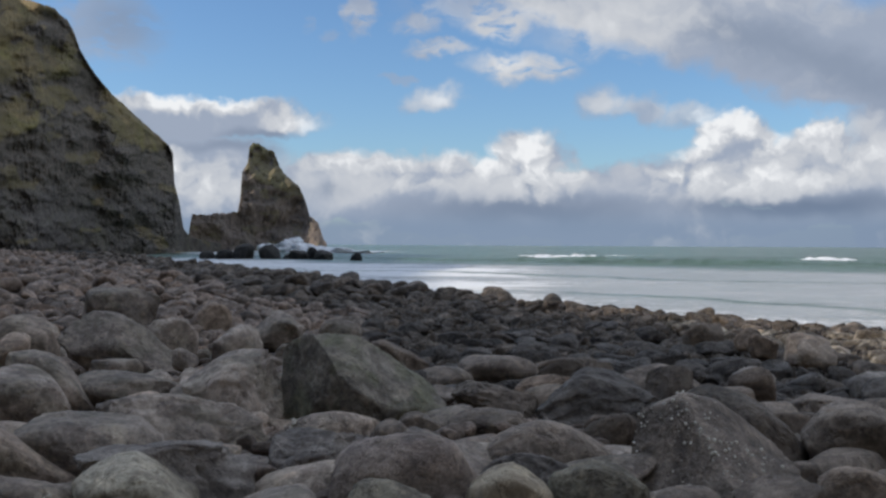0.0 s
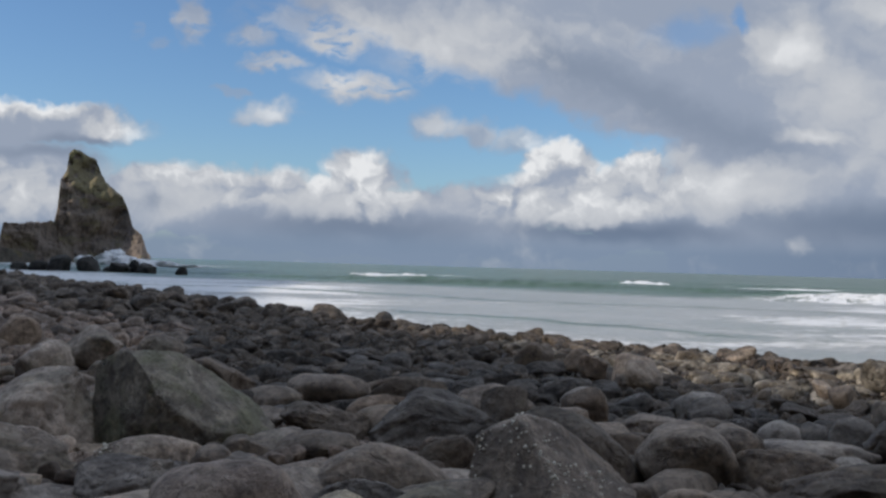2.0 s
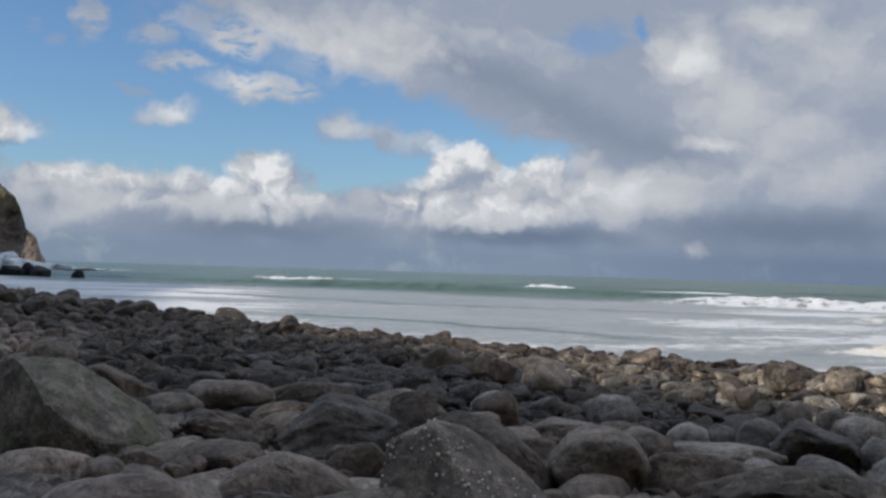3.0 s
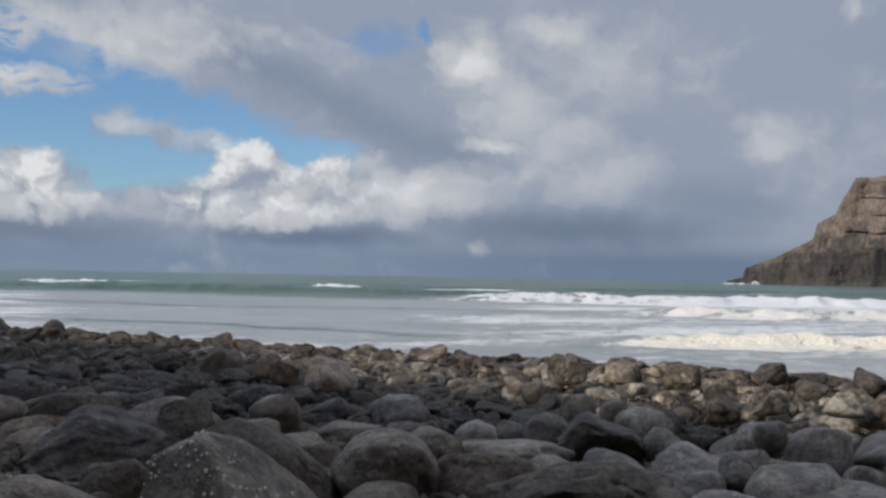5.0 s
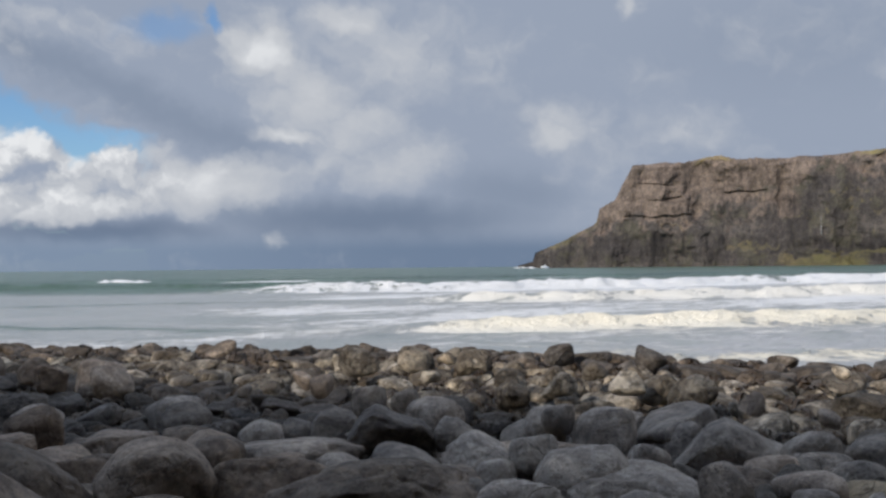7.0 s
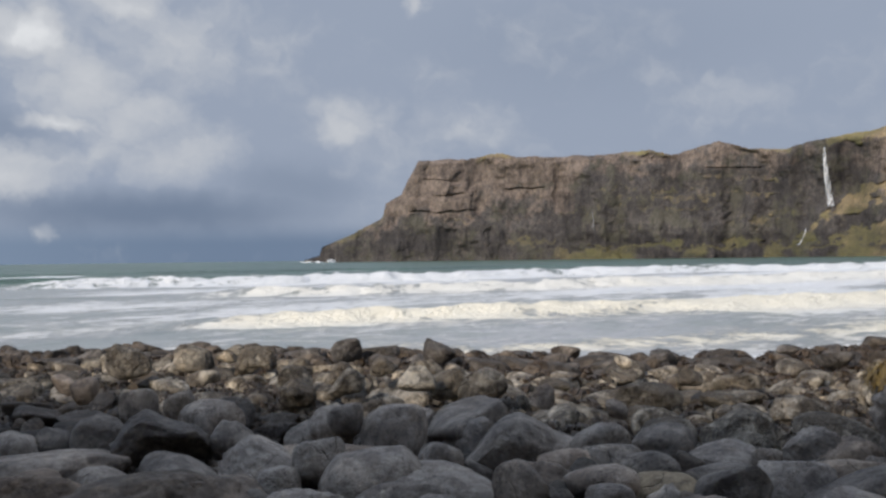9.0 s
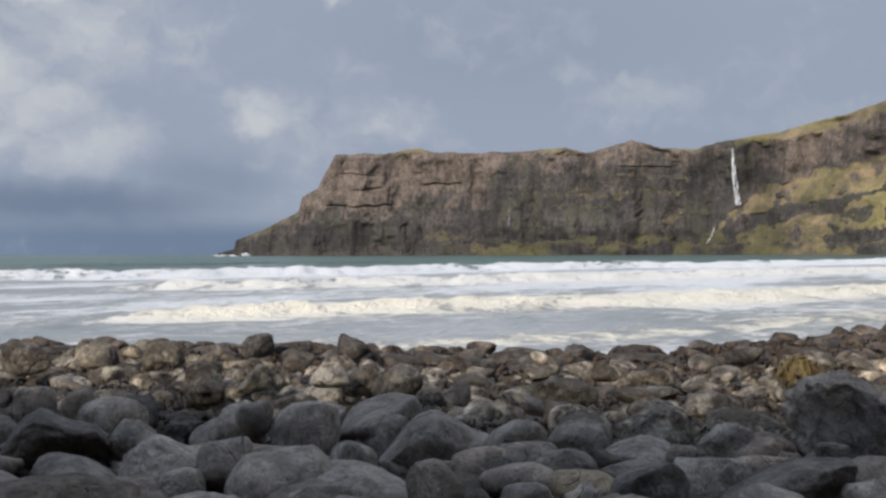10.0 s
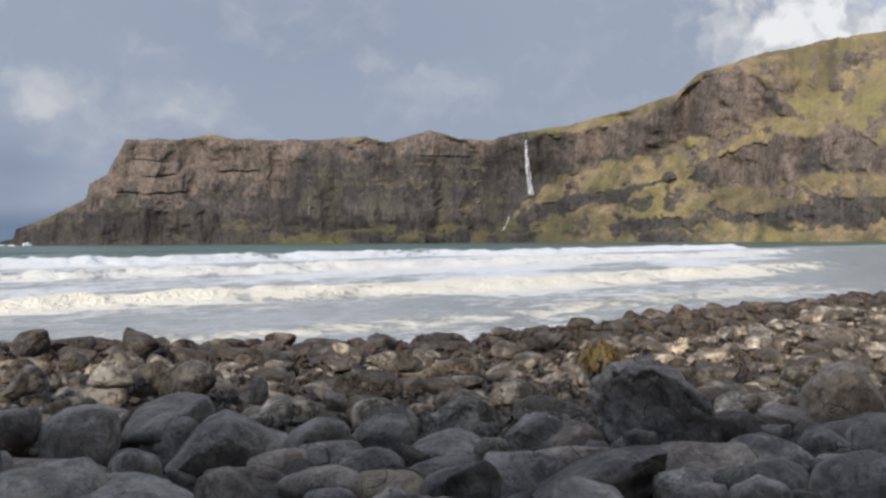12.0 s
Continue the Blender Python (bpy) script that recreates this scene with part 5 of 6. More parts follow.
boulder(6.37, 5.33, 0.85, 0.57, 0.49, -57, "dark", (0.82, 0.98, 1.00, 0.99, 0.98, 0.91, 0.79))
boulder(6.81, 5.37, 0.85, 0.40, 0.34, -58, "rounded", (0.84, 0.89, 0.94, 0.97, 0.99, 0.97, 0.91))
boulder(6.65, 4.54, 0.81, 0.50, 0.43, -64, "olive", (0.77, 0.91, 0.97, 0.99, 0.99, 0.98, 0.85))
boulder(6.07, 4.60, 0.84, 0.31, 0.26, -61, "rounded", (0.83, 0.90, 0.97, 0.98, 0.99, 0.95, 0.87))
boulder(6.32, 4.36, 0.84, 0.23, 0.19, -64, "rounded", (0.76, 0.84, 0.92, 0.98, 0.99, 1.00, 0.87))
boulder(8.43, 4.76, 0.97, 0.64, 0.54, -68, "angular", (0.58, 0.71, 0.85, 0.98, 0.97, 0.87, 0.73))
boulder(7.77, 4.64, 0.83, 0.57, 0.48, -67, "rounded", (0.66, 0.77, 0.87, 0.94, 0.99, 0.92, 0.86))
boulder(7.01, 3.82, 0.92, 0.50, 0.42, -72, "rounded", (0.92, 0.95, 0.98, 0.99, 1.00, 0.99, 0.90))
boulder(8.31, 4.15, 0.92, 0.42, 0.36, -72, "angular", (0.60, 0.74, 0.88, 0.97, 0.98, 0.94, 0.83))
boulder(8.26, 3.86, 0.86, 0.47, 0.40, -75, "rounded", (0.68, 0.86, 0.94, 0.99, 0.97, 0.91, 0.78))
boulder(7.77, 4.29, 0.83, 0.22, 0.18, -70, "rounded", (0.82, 0.93, 1.00, 0.99, 0.98, 0.94, 0.88))
boulder(8.58, 3.36, 1.29, 0.94, 0.80, -79, "big", (0.77, 0.93, 0.98, 0.99, 0.89, 0.78, 0.62))
boulder(8.32, 3.45, 0.83, 0.31, 0.26, -78, "angular", (0.71, 0.86, 0.96, 1.00, 0.96, 0.91, 0.80))
boulder(8.15, 3.67, 0.77, 0.22, 0.19, -76, "rounded", (0.80, 0.87, 0.95, 1.00, 0.98, 0.97, 0.85))
boulder(6.94, 3.42, 0.96, 0.92, 0.78, -75, "angular", (0.43, 0.59, 0.75, 0.88, 0.97, 1.00, 0.97))
boulder(7.89, 2.90, 0.86, 0.69, 0.58, -81, "rounded", (0.88, 0.98, 1.00, 0.98, 0.97, 1.00, 0.98))
boulder(6.90, 2.88, 0.92, 0.34, 0.29, -80, "rounded", (0.79, 0.93, 0.98, 1.00, 0.96, 0.93, 0.79))
boulder(6.40, 3.98, 0.99, 0.45, 0.38, -68, "angular", (0.67, 0.80, 0.87, 0.93, 0.97, 0.99, 0.83))
boulder(7.25, 4.47, 0.80, 0.53, 0.45, -67, "rounded", (0.76, 0.83, 0.90, 0.92, 0.95, 0.97, 1.00))
boulder(5.54, 5.62, 0.89, 0.94, 0.80, -50, "angular", (0.72, 0.90, 0.95, 0.99, 0.99, 0.92, 0.82))
boulder(9.85, 2.11, 1.18, 0.65, 0.55, -90, "rounded", (0.55, 0.77, 0.92, 0.98, 0.94, 0.80, 0.57))
boulder(11.09, 2.44, 1.07, 0.36, 0.31, -88, "rounded", (0.51, 0.72, 0.84, 0.93, 1.00, 0.98, 0.97))
boulder(9.75, 2.87, 0.92, 0.39, 0.33, -84, "rounded", (0.72, 0.84, 0.94, 0.97, 0.99, 0.92, 0.85))
boulder(9.07, 2.92, 0.89, 0.57, 0.48, -84, "red", (0.52, 0.69, 0.84, 0.97, 0.99, 0.99, 0.78))
boulder(9.67, 2.50, 0.83, 0.51, 0.43, -87, "rounded", (0.85, 0.93, 1.00, 0.97, 0.95, 0.89, 0.80))
boulder(9.10, 2.56, 0.80, 0.27, 0.23, -86, "rounded", (0.84, 0.90, 0.95, 1.00, 0.99, 0.98, 0.97))
boulder(8.11, 2.58, 0.89, 0.69, 0.59, -86, "angular", (0.62, 0.84, 0.96, 0.98, 0.99, 0.94, 0.78))
boulder(7.43, 2.53, 0.89, 0.57, 0.49, -86, "rounded", (0.69, 0.79, 0.88, 0.95, 0.98, 0.90, 0.74))
boulder(8.70, 2.16, 0.86, 0.46, 0.39, -89, "rounded", (0.72, 0.93, 0.99, 0.92, 0.81, 0.74, 0.68))
boulder(8.76, 1.90, 0.94, 0.34, 0.29, -91, "rounded", (0.74, 0.92, 0.97, 0.99, 0.97, 0.94, 0.92))
boulder(7.33, 1.98, 0.99, 0.57, 0.49, -91, "rounded", (0.76, 0.92, 0.97, 0.99, 1.00, 0.97, 0.94))
boulder(6.77, 2.76, 0.87, 0.27, 0.23, -83, "rounded", (0.81, 0.86, 0.91, 0.96, 0.97, 0.98, 1.00))
boulder(7.06, 2.50, 0.86, 0.34, 0.29, -86, "rounded", (0.78, 0.86, 0.94, 0.97, 0.99, 0.94, 0.84))
boulder(-5.16, 11.82, 1.22, 0.44, 0.39, 24, "rounded")
boulder(-5.65, 13.48, 1.31, 0.84, 0.74, 23, "rounded")
boulder(-2.99, 11.50, 1.09, 0.31, 0.27, 15, "rounded")
boulder(-3.60, 10.96, 1.03, 0.56, 0.50, 18, "rounded")
boulder(1.41, 11.11, 1.06, 0.70, 0.62, -7, "rounded")
boulder(-0.40, 7.56, 0.95, 0.26, 0.23, 3, "rounded")
boulder(-0.54, 12.05, 1.15, 0.76, 0.60, 3, "angular", (0.9, 1, 0.8, 0.7, 0.5))
boulder(-5.91, 18.20, 1.48, 1.42, 1.11, 18, "angular")
boulder(-4.24, 18.16, 1.23, 0.75, 0.66, 13, "rounded")
boulder(-2.79, 13.46, 1.20, 0.71, 0.63, 12, "rounded")
boulder(-2.49, 14.75, 1.31, 0.98, 0.77, 10, "angular", (0.4, 0.7, 1, 0.9, 0.5))
boulder(-1.54, 14.75, 1.19, 0.68, 0.60, 6, "rounded")
boulder(2.19, 9.59, 1.15, 0.48, 0.38, -13, "angular")
boulder(2.47, 8.96, 1.05, 0.69, 0.61, -15, "rounded")
boulder(1.29, 5.20, 1.03, 0.34, 0.30, -14, "rounded")
boulder(3.01, 9.62, 1.13, 0.46, 0.41, -17, "rounded")
boulder(4.78, 12.96, 1.17, 0.59, 0.53, -20, "rounded")
boulder(4.32, 13.99, 1.15, 0.38, 0.34, -17, "rounded")
boulder(3.96, 15.02, 1.15, 0.62, 0.55, -15, "rounded")
boulder(3.71, 7.80, 1.03, 0.34, 0.30, -27, "rounded")
boulder(6.15, 8.39, 1.03, 0.56, 0.49, -39, "rounded")
boulder(6.30, 9.04, 1.04, 0.28, 0.25, -37, "rounded")
boulder(6.12, 9.37, 1.06, 0.35, 0.31, -35, "rounded")
boulder(6.13, 10.26, 1.10, 0.28, 0.22, -33, "angular")
boulder(6.37, 11.05, 1.05, 0.23, 0.18, -32, "angular")
boulder(7.54, 11.68, 1.25, 0.58, 0.46, -35, "angular", (0.6, 1, 0.9, 0.8, 0.5))
boulder(8.85, 12.19, 1.13, 0.56, 0.50, -38, "rounded")
boulder(9.32, 11.91, 1.10, 0.32, 0.29, -40, "rounded")
boulder(9.36, 11.55, 1.09, 0.55, 0.49, -41, "rounded")
boulder(8.12, 8.83, 1.15, 0.38, 0.30, -46, "angular", (0.2, 0.6, 1, 0.9, 0.5))
boulder(8.20, 9.59, 1.05, 0.40, 0.31, -43, "angular")
boulder(7.72, 9.04, 1.01, 0.37, 0.33, -43, "rounded")
boulder(6.45, 7.13, 1.07, 0.29, 0.26, -46, "rounded")
boulder(6.64, 6.79, 1.05, 0.53, 0.47, -49, "rounded")
boulder(8.23, 7.90, 1.16, 0.39, 0.31, -50, "angular")
boulder(9.12, 9.13, 1.09, 0.31, 0.24, -48, "angular")
boulder(8.73, 7.88, 1.09, 0.49, 0.44, -52, "rounded")
boulder(8.40, 7.22, 1.15, 0.49, 0.44, -53, "rounded")
boulder(11.36, 10.15, 1.10, 0.49, 0.44, -51, "rounded")
boulder(11.03, 11.55, 1.07, 0.51, 0.46, -46, "rounded")
boulder(4.71, 12.42, 1.14, 0.48, 0.43, -21, "rounded")
boulder(4.14, 12.76, 1.17, 0.38, 0.30, -18, "angular")
boulder(5.46, 10.70, 1.01, 0.16, 0.12, -29, "angular")
boulder(7.29, 8.60, 1.00, 0.15, 0.13, -43, "rounded")
boulder(6.15, 5.92, 0.94, 0.29, 0.26, -51, "rounded")
boulder(5.78, 5.03, 0.98, 0.35, 0.28, -56, "angular")
boulder(7.71, 6.13, 1.15, 0.22, 0.18, -57, "angular", (0.5, 0.8, 1, 0.95, 0.8))
boulder(8.55, 7.28, 1.09, 0.42, 0.33, -54, "angular")
boulder(7.90, 8.51, 1.12, 0.41, 0.32, -46, "angular", (0.2, 0.6, 1, 0.9, 0.6))
boulder(6.52, 7.35, 1.02, 0.35, 0.31, -45, "rounded")
boulder(7.42, 8.68, 1.02, 0.37, 0.33, -43, "rounded")
boulder(8.65, 11.27, 1.12, 0.27, 0.22, -39, "angular")
boulder(7.56, 3.24, 0.98, 0.21, 0.16, -78, "angular")
boulder(7.96, 5.58, 1.04, 0.18, 0.14, -62, "angular")
boulder(10.63, 6.96, 1.10, 0.22, 0.17, -62, "angular")
boulder(10.22, 5.99, 1.06, 0.28, 0.23, -66, "angular")


def encrust(ob, amount, spread, seed):
    """Small pale cones on the upper face of a boulder, as a part of it."""
    gen = np.random.RandomState(seed)
    me = ob.data
    pts = np.array([v.co[:] for v in me.vertices])
    nrm = np.array([v.normal[:] for v in me.vertices])
    good = np.where((nrm[:, 2] > -0.1) & (fbm(pts * 3.0 + 4, 2, seed) > spread))[0]
    verts, faces = [], []
    for k in gen.choice(good, min(amount, len(good)), replace=False):
        c, u = pts[k] + gen.normal(size=3) * 0.008, nrm[k]
        a = np.cross(u, [0.3, 0.2, 0.9])
        a /= np.linalg.norm(a)
        b = np.cross(u, a)
        r = gen.uniform(0.006, 0.016)
        base = len(verts)
        verts += [c + r * (a * math.cos(t) + b * math.sin(t)) - u * 0.002 for t in np.linspace(0, 2 * math.pi, 7)[:6]]
        verts += [c + 0.45 * r * (a * math.cos(t) + b * math.sin(t)) + u * r * 0.7 for t in np.linspace(0, 2 * math.pi, 7)[:6]]
        faces += [(base + i, base + (i + 1) % 6, base + 6 + (i + 1) % 6, base + 6 + i) for i in range(6)]
        faces.append(tuple(base + 6 + i for i in range(6)))
    m2 = bpy.data.meshes.new("barnacles")
    m2.from_pydata([tuple(v) for v in verts], [], faces)
    m2.materials.append(SHELL)
    part = new("barnacle_crust", m2)
    part.parent = ob
    tagged(part, "pale barnacles and limpets", kind="stuff")


def shell_material():
    m, n = material("barnacle_shell")
    geo = n.add("ShaderNodeNewGeometry")
    finish(n, n.mix(geo.outputs["Random Per Island"], rgb(0.40, 0.36, 0.29), rgb(0.72, 0.67, 0.57)), 0.8)
    return m


SHELL = shell_material()
for ob in list(scene.objects):
    if ob.name.startswith("boulder"):
        x, y = ob.location.x, ob.location.y
        if "barnacles" in ob["label"]:
            encrust(ob, 170, 0.12, 5)
        elif ob.data.materials[0] is WEATHERED and y < 8.6 and ob.dimensions.x > 0.5 and int(100 * abs(x)) % 3 == 0:
            encrust(ob, 36, 0.28, int(100 * abs(x)))


def offshore_rock(az, dist, width, high):
    """A dark rock standing in the surf."""
    x, y = polar(az, dist)
    p, f = stone_shape(4, int(abs(az) * 100 + dist), "rounded")
    ob = new("sea_rock", mesh_from("sea_rock", p * [width * 0.45, width * 0.4, high * 0.42 + 0.6], f, WET_ROCK))
    ob.matrix_world = pose(x, y, high / 2 - 0.6, 0, 0, -az)
    tagged(ob, "dark wet rock standing in the surf", "rock", "rocks in the surf")


WET_ROCK = stone_material("wet_black_rock", rgb(0.018, 0.018, 0.018), rgb(0.06, 0.057, 0.054))
for az, dist, width, high in ((-13.4, 150, 2.6, 1.3), (-12.4, 148, 3.2, 1.6), (-11.4, 146, 3.6, 2.6), (-9.9, 145, 3.8, 2.5), (-8.3, 140, 3.2, 1.7), (-7.5, 142, 2.4, 2.1), (-6.9, 139, 3.0, 1.7), (-5.0, 138, 1.9, 1.3), (-9.0, 141, 2.0, 1.0)):
    offshore_rock(az, dist, width, high)


def scatter():
    """Fill the beach between the big boulders: rows of x, y, radius, distance, height of the top, distance from the shore line."""
    rng = np.random.RandomState(8)
    taken = {}

    def free(x, y, r, slack):
        i, j = int(math.floor(x / 1.5)), int(math.floor(y / 1.5))
        for a in (-1, 0, 1):
            for b in (-1, 0, 1):
                for px, py, pr in taken.get((i + a, j + b), ()):
                    if (px - x) ** 2 + (py - y) ** 2 < (slack * (pr + r)) ** 2:
                        return False
        return True

    def take(x, y, r):
        taken.setdefault((int(math.floor(x / 1.5)), int(math.floor(y / 1.5))), []).append((x, y, r))

    for x, y, r, top in PLACED:
        take(x, y, r * 0.86)
    out = []
    for k in range(260):
        i = rng.randint(1, len(SHORE) - 4)
        t = rng.rand()
        x, y = (np.array(SHORE[i]) * (1 - t) + np.array(SHORE[i + 1]) * t) + rng.normal(size=2) * 0.9
        r = rng.uniform(0.14, 0.25)
        if free(x, y, r, 1.0):
            take(x, y, r)
            out.append((x, y, r, math.hypot(x, y), 0.57 + r * rng.uniform(0.8, 1.15), float(shore_distance([(x, y)])[0])))
    for size_lo, size_hi, tries, rmin, rmax, slack in ((0.24, 0.40, 6000, 3.6, 10, 0.80), (0.14, 0.27, 12000, 9.0, 30, 0.9), (0.09, 0.16, 34000, 3.6, 27, 0.84), (0.07, 0.11, 34000, 7.5, 15, 0.80), (0.22, 0.5, 22000, 22, 150, 0.8)):
        az = rng.uniform(-36, 112, tries)
        r = np.sqrt(rng.uniform(rmin ** 2, rmax ** 2, tries)) if rmax < 60 else np.exp(rng.uniform(math.log(rmin), math.log(rmax), tries))
        x, y = polar(az, r)
        p = np.stack([x, y, 0 * x], 1)
        s = shore_distance(p)
        floor = bed(p)
        rad = rng.uniform(size_lo, size_hi, tries)
        for k in range(tries):
            if s[k] > 2.6 or (s[k] > 0.5 and rng.rand() < 0.65) or (r[k] > 35 and s[k] < -40):
                continue
            if free(x[k], y[k], rad[k], slack):
                take(x[k], y[k], rad[k])
                near = float(smooth(10.5, 8.0, r[k]))
                top = (1 - near) * (floor[k] + rad[k] * rng.uniform(0.8, 1.25)) + near * (0.56 + 0.5 * rad[k] + rng.uniform(0.06, 0.2))
                out.append((x[k], y[k], rad[k], r[k], top, s[k]))
    return out


def behind():
    """The beach goes on round and behind the camera."""
    gen = np.random.RandomState(77)
    out = []
    for k in range(5000):
        x, y = gen.uniform(-14, 12), gen.uniform(-12, 9)
        r, az = math.hypot(x, y), math.degrees(math.atan2(x, y))
        if (r < 3.5 or az < -37 or az > 113) and shore_distance([(x, y)])[0] < -1:
            rad = gen.uniform(0.12, 0.34)
            if all((x - a) ** 2 + (y - b) ** 2 > (0.8 * (rad + c)) ** 2 for a, b, c, *rest in out):
                out.append((x, y, rad, 12.0, 0.64 + 0.8 * rad, -5.0))
    return out


STONES = scatter()
STONES.sort(key=lambda q: -q[2] / q[3])
LOOSE = [q for q in STONES if q[3] < 10.5][:280] + [q for q in STONES if 10.5 <= q[3] < 19 and q[2] > 0.1 and is_pale(q[0], q[1])][:300] + [q for q in STONES if 10.5 <= q[3] < 22 and q[2] > 0.1 and not is_pale(q[0], q[1])][:280]
chosen = set(id(q) for q in LOOSE)
rng = np.random.RandomState(4)


SHARED = {m.name: [mesh_from("stone", *stone_shape(3, 700 + k, "angular" if k % 4 == 0 else "rounded"), m) for k in range(14)] for m in (SLATE, DARK, WEATHERED, PALE, WET)}
for x, y, r, dist, top, s in LOOSE:
    kind = "wet_basalt" if dist > 10.5 and s > -0.7 else "weathered_shore_stone" if is_pale(x, y) else "wet_basalt" if dist > 10.5 and (s > -5 or x > -1.5) else "weathered_basalt" if x < 2.2 else "dark_basalt" if x < 4.4 else "black_basalt"
    ob = new("stone" if dist <= 10.5 else "shore_stone" if is_pale(x, y) and kind != "wet_basalt" else "weedy_stone" if kind == "wet_basalt" else "beach_stone", SHARED[kind][rng.randint(14)])
    flat = rng.uniform(0.45, 0.7)
    ob.matrix_world = pose(x, y, top - r * flat, rng.uniform(-14, 14), rng.uniform(-14, 14), rng.uniform(0, 360)) @ Matrix.Diagonal((r * rng.uniform(1.0, 1.5), r * rng.uniform(0.75, 1.0), r * flat, 1))
    tagged(ob, {"weathered_shore_stone": "pale weathered shore stone with brown seaweed", "weathered_basalt": "grey-brown beach stone wedged between larger boulders", "dark_basalt": "dark slate-grey beach stone wedged between larger boulders", "black_basalt": "dark grey beach stone wedged between larger boulders", "wet_basalt": "dark wet stone with brown weed near the waterline"}[kind], "stone", ("pale stones near the waterline" if is_pale(x, y) else "dark stones near the waterline") if dist > 10.5 else "loose stones on the beach")


def joined(name, rows, mat, label):
    verts, faces, base = [], [], 0
    shapes = {lv: [stone_shape(lv, 900 + k, "rounded" if k % 4 else "angular") for k in range(18)] for lv in (2, 3)}
    gen = np.random.RandomState(6)
    for x, y, r, dist, top, s in rows:
        lv = 3 if r / dist > 0.009 else 2
        p, f = shapes[lv][gen.randint(18)]
        flat = gen.uniform(0.5, 0.85)
        m = np.array((pose(0, 0, 0, gen.uniform(-25, 25), gen.uniform(-25, 25), gen.uniform(0, 360))).to_3x3())
        q = (p * [r * gen.uniform(0.95, 1.3), r * gen.uniform(0.75, 1.0), r * flat]) @ m.T + [x, y, top - r * flat]
        verts.append(q)
        faces.append(f + base)
        base += len(q)
    me = mesh_from(name, np.concatenate(verts), np.concatenate(faces), mat)
    tagged(new(name, me), label, "stones", kind="stuff")


REST = [q for q in STONES if id(q) not in chosen]
joined("beach_stones", [q for q in REST if not is_pale(q[0], q[1]) and q[3] < 10.5 and q[0] < 2.2], WEATHERED_SMALL, "grey-brown stones packed between the boulders")
joined("upper_beach_stones", [q for q in REST if not is_pale(q[0], q[1]) and q[3] >= 10.5 and q[0] < -1.5 and q[5] <= -5], WEATHERED_SMALL, "grey-brown stones of the upper beach")
joined("far_beach_stones", behind(), WEATHERED_SMALL, "grey-brown stones of the beach round the viewpoint")
joined("slate_stones", [q for q in REST if not is_pale(q[0], q[1]) and q[3] < 10.5 and q[0] >= 2.2], SLATE_SMALL, "dark slate-grey stones packed between the boulders")
joined("shore_stones", [q for q in REST if is_pale(q[0], q[1]) and q[5] <= -0.7], PALE_SMALL, "pale and brown weed-covered stones along the waterline")
joined("wet_stones", [q for q in REST if q[5] > -0.7 and (is_pale(q[0], q[1]) or q[3] >= 10.5) or not is_pale(q[0], q[1]) and q[3] >= 10.5 and (q[5] > -5 or q[0] >= -1.5)], WET_SMALL, "dark wet weed-covered stones by the water")


def seaweed():
    """Brown wrack draped over the shore stones, as many short curled blades."""
    m, n = material("brown_wrack")
    geo = n.add("ShaderNodeNewGeometry")
    col = n.mix(geo.outputs["Random Per Island"], rgb(0.028, 0.02, 0.014), rgb(0.10, 0.064, 0.036))
    finish(n, col, 0.45, n.noise(geo.outputs["Position"], 60.0), 0.3, 0.01)
    gen = np.random.RandomState(12)
    verts, faces, base = [], [], 0
    spots = [q for q in STONES if 9.3 < q[3] < 27 and q[5] > -9.5 and 0.09 < q[2] < 0.17 and (is_pale(q[0], q[1]) or q[5] > -6)]
    gen.shuffle(spots)
    for x, y, r, dist, top, s in spots[:3000]:
        heading = gen.uniform(0, 2 * math.pi)
        for b in range(gen.randint(16, 28)):
            ang = heading + gen.normal() * 0.9
            t0, t1 = gen.uniform(-0.5, 0.4), gen.uniform(0.6, 1.5)
            wide = gen.uniform(0.006, 0.016)
            shift = gen.uniform(-0.35, 0.35) * r
            d, side = np.array([math.cos(ang), math.sin(ang), 0]), np.array([-math.sin(ang), math.cos(ang), 0])
            for k in range(5):
                t = t0 + (t1 - t0) * k / 4
                c = np.array([x, y, top - 0.70 * r]) + d * 1.2 * r * math.sin(t) + np.array([0, 0, 0.84 * r * math.cos(t)]) + side * shift + gen.normal(size=3) * 0.012
                half = side * wide * (1.1 - 0.7 * abs(k / 4 - 0.4))
                verts += [c - half, c + half]
                if k:
                    faces.append((base + 2 * k - 2, base + 2 * k - 1, base + 2 * k + 1, base + 2 * k))
            base += 10
    me = mesh_from("seaweed", np.array(verts), np.array(faces), m)
    tagged(new("seaweed", me), "brown seaweed draped over the shore stones", "seaweed", kind="stuff")


seaweed()


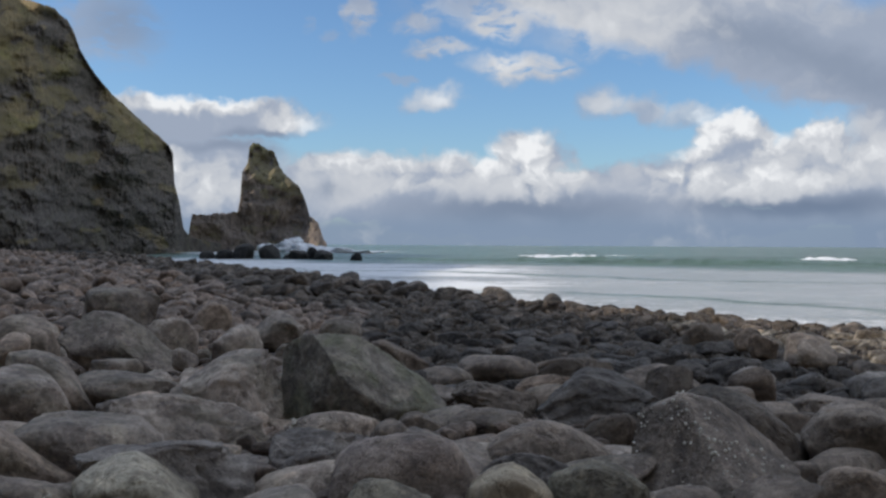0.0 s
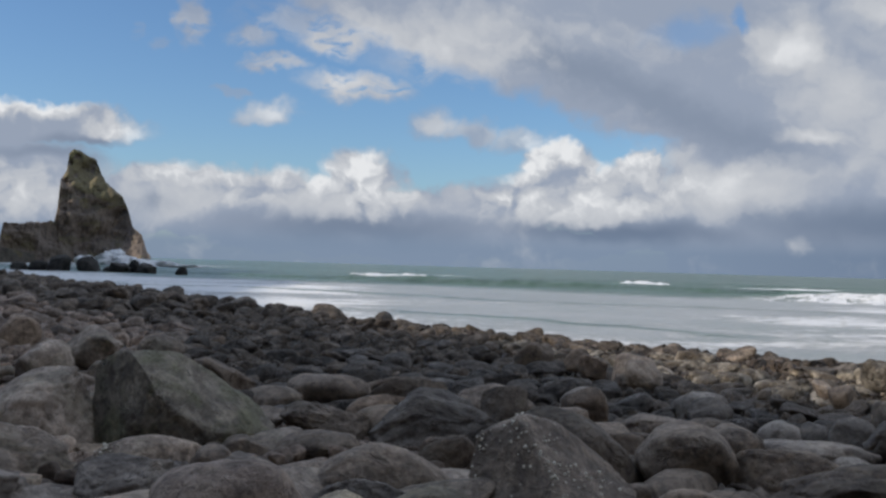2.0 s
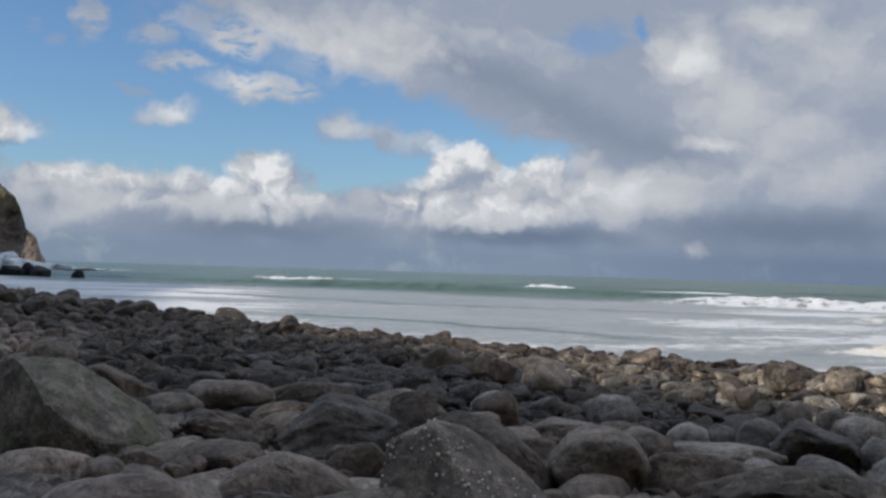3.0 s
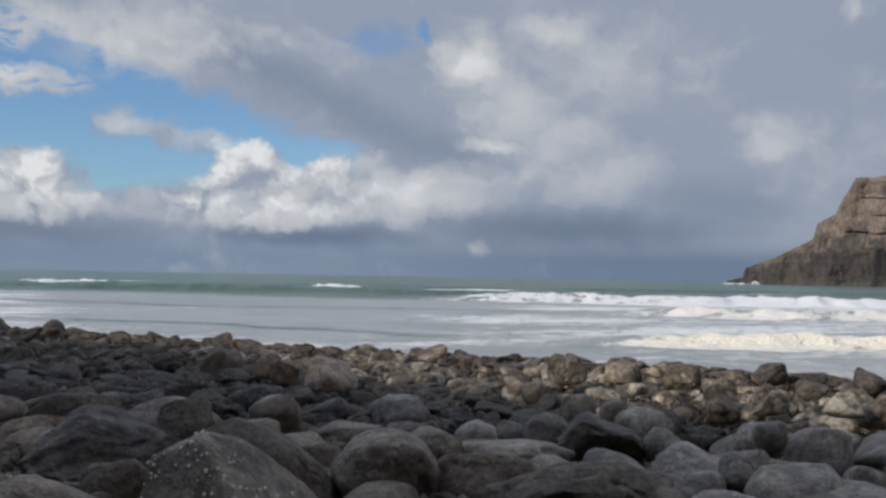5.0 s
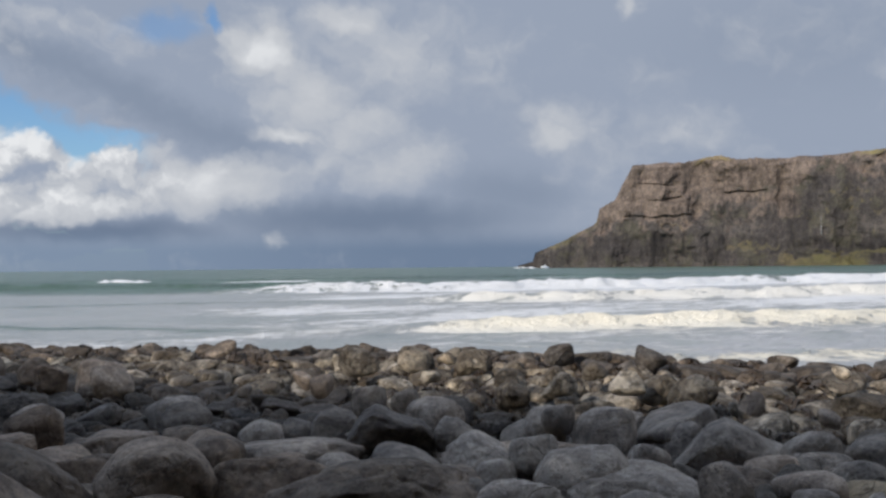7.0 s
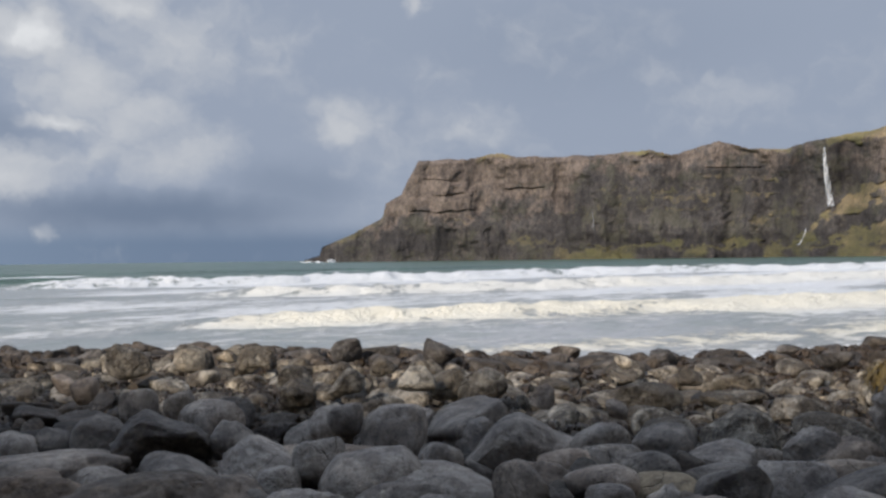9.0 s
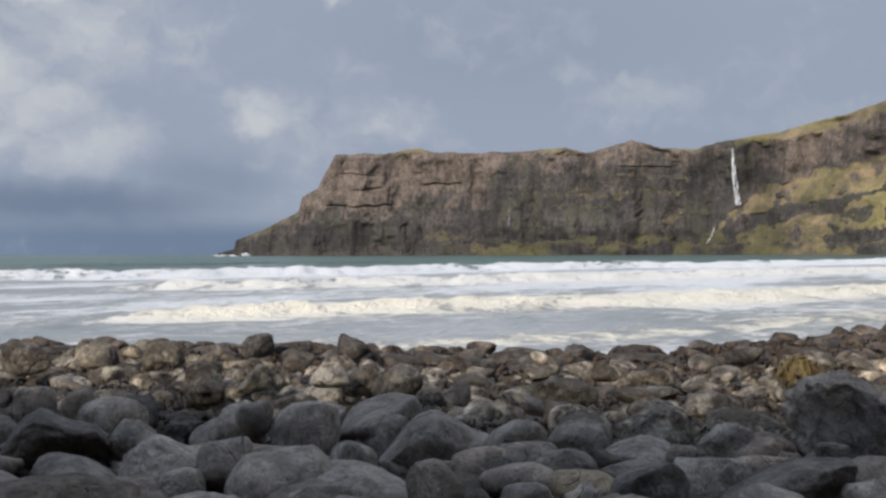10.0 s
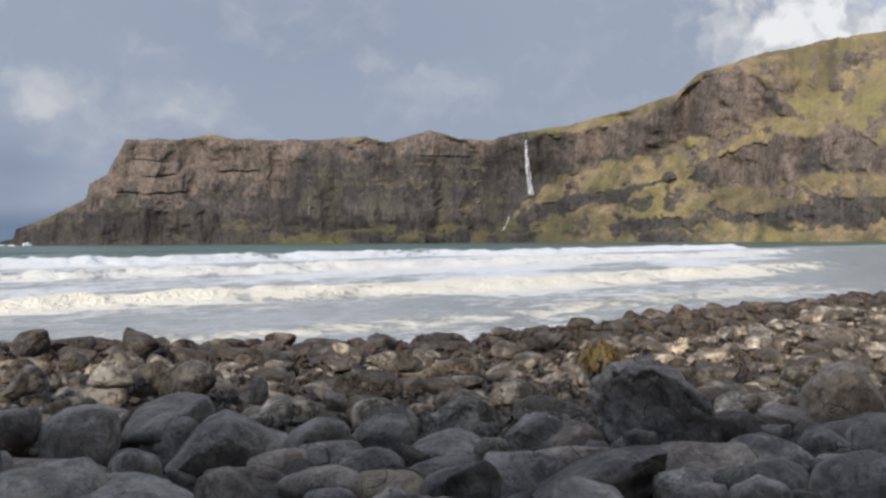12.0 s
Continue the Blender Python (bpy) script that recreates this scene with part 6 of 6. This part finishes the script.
def wrack_clump(x, y, z, size, count):
    """A golden tuft of wrack lying on a stone."""
    m, n = material("golden_wrack")
    geo = n.add("ShaderNodeNewGeometry")
    finish(n, n.mix(geo.outputs["Random Per Island"], rgb(0.10, 0.07, 0.03), rgb(0.30, 0.21, 0.07)), 0.5)
    gen = np.random.RandomState(31)
    verts, faces, base = [], [], 0
    for b in range(count):
        ang = gen.uniform(0, 2 * math.pi)
        d, side = np.array([math.cos(ang), math.sin(ang), 0]), np.array([-math.sin(ang), math.cos(ang), 0])
        t1, wide, reach = gen.uniform(0.3, 1.7), gen.uniform(0.004, 0.009), gen.uniform(0.35, 1.0) * size
        for k in range(5):
            t = t1 * k / 4
            c = np.array([x, y, z]) + d * reach * math.sin(t) + np.array([0, 0, 0.62 * size * (math.cos(t) - 1) + 0.02]) + gen.normal(size=3) * 0.028
            verts += [c - side * wide, c + side * wide]
            if k:
                faces.append((base + 2 * k - 2, base + 2 * k - 1, base + 2 * k + 1, base + 2 * k))
        base += 10
    tagged(new("wrack_clump", mesh_from("wrack_clump", np.array(verts), np.array(faces), m)), "golden-brown clump of seaweed draped over a stone", "seaweed")


wrack_clump(10.9, 4.25, 1.08, 0.30, 900)


def spray(az, dist, width, high, seed):
    """A burst of white water where a wave meets the rocks."""
    m, n = material("white_spray")
    pos = n.add("ShaderNodeNewGeometry").outputs["Position"]
    finish(n, n.mix(n.noise(pos, 0.5), rgb(0.7, 0.72, 0.75), rgb(0.85, 0.86, 0.88)), 0.8, n.noise(pos, 1.5, 6.0), 1.0, 0.5)
    v, f = BASE[5]
    x, y = polar(az, dist)
    puff = 1 + 0.75 * fbm(v * 2.2 + seed, 4, seed) + 0.12 * fbm(v * 6.0, 3, seed + 1)
    turn = np.array(pose(0, 0, 0, 0, 0, -az).to_3x3())
    p = (v * puff[:, None] * [width / 2, 4.0, high]) @ turn.T + [x, y, -0.2]
    tagged(new("spray", mesh_from("spray", p, f, m)), "burst of white spray where surf breaks on rocks", "surf", kind="stuff")


spray(-9.0, 250, 9, 3.0, 3)
spray(-8.0, 246, 8, 2.0, 5)
spray(-5.8, 240, 16, 1.1, 4)
spray(44.0, 955, 17, 1.4, 6)
spray(45.0, 950, 6, 2.6, 7)
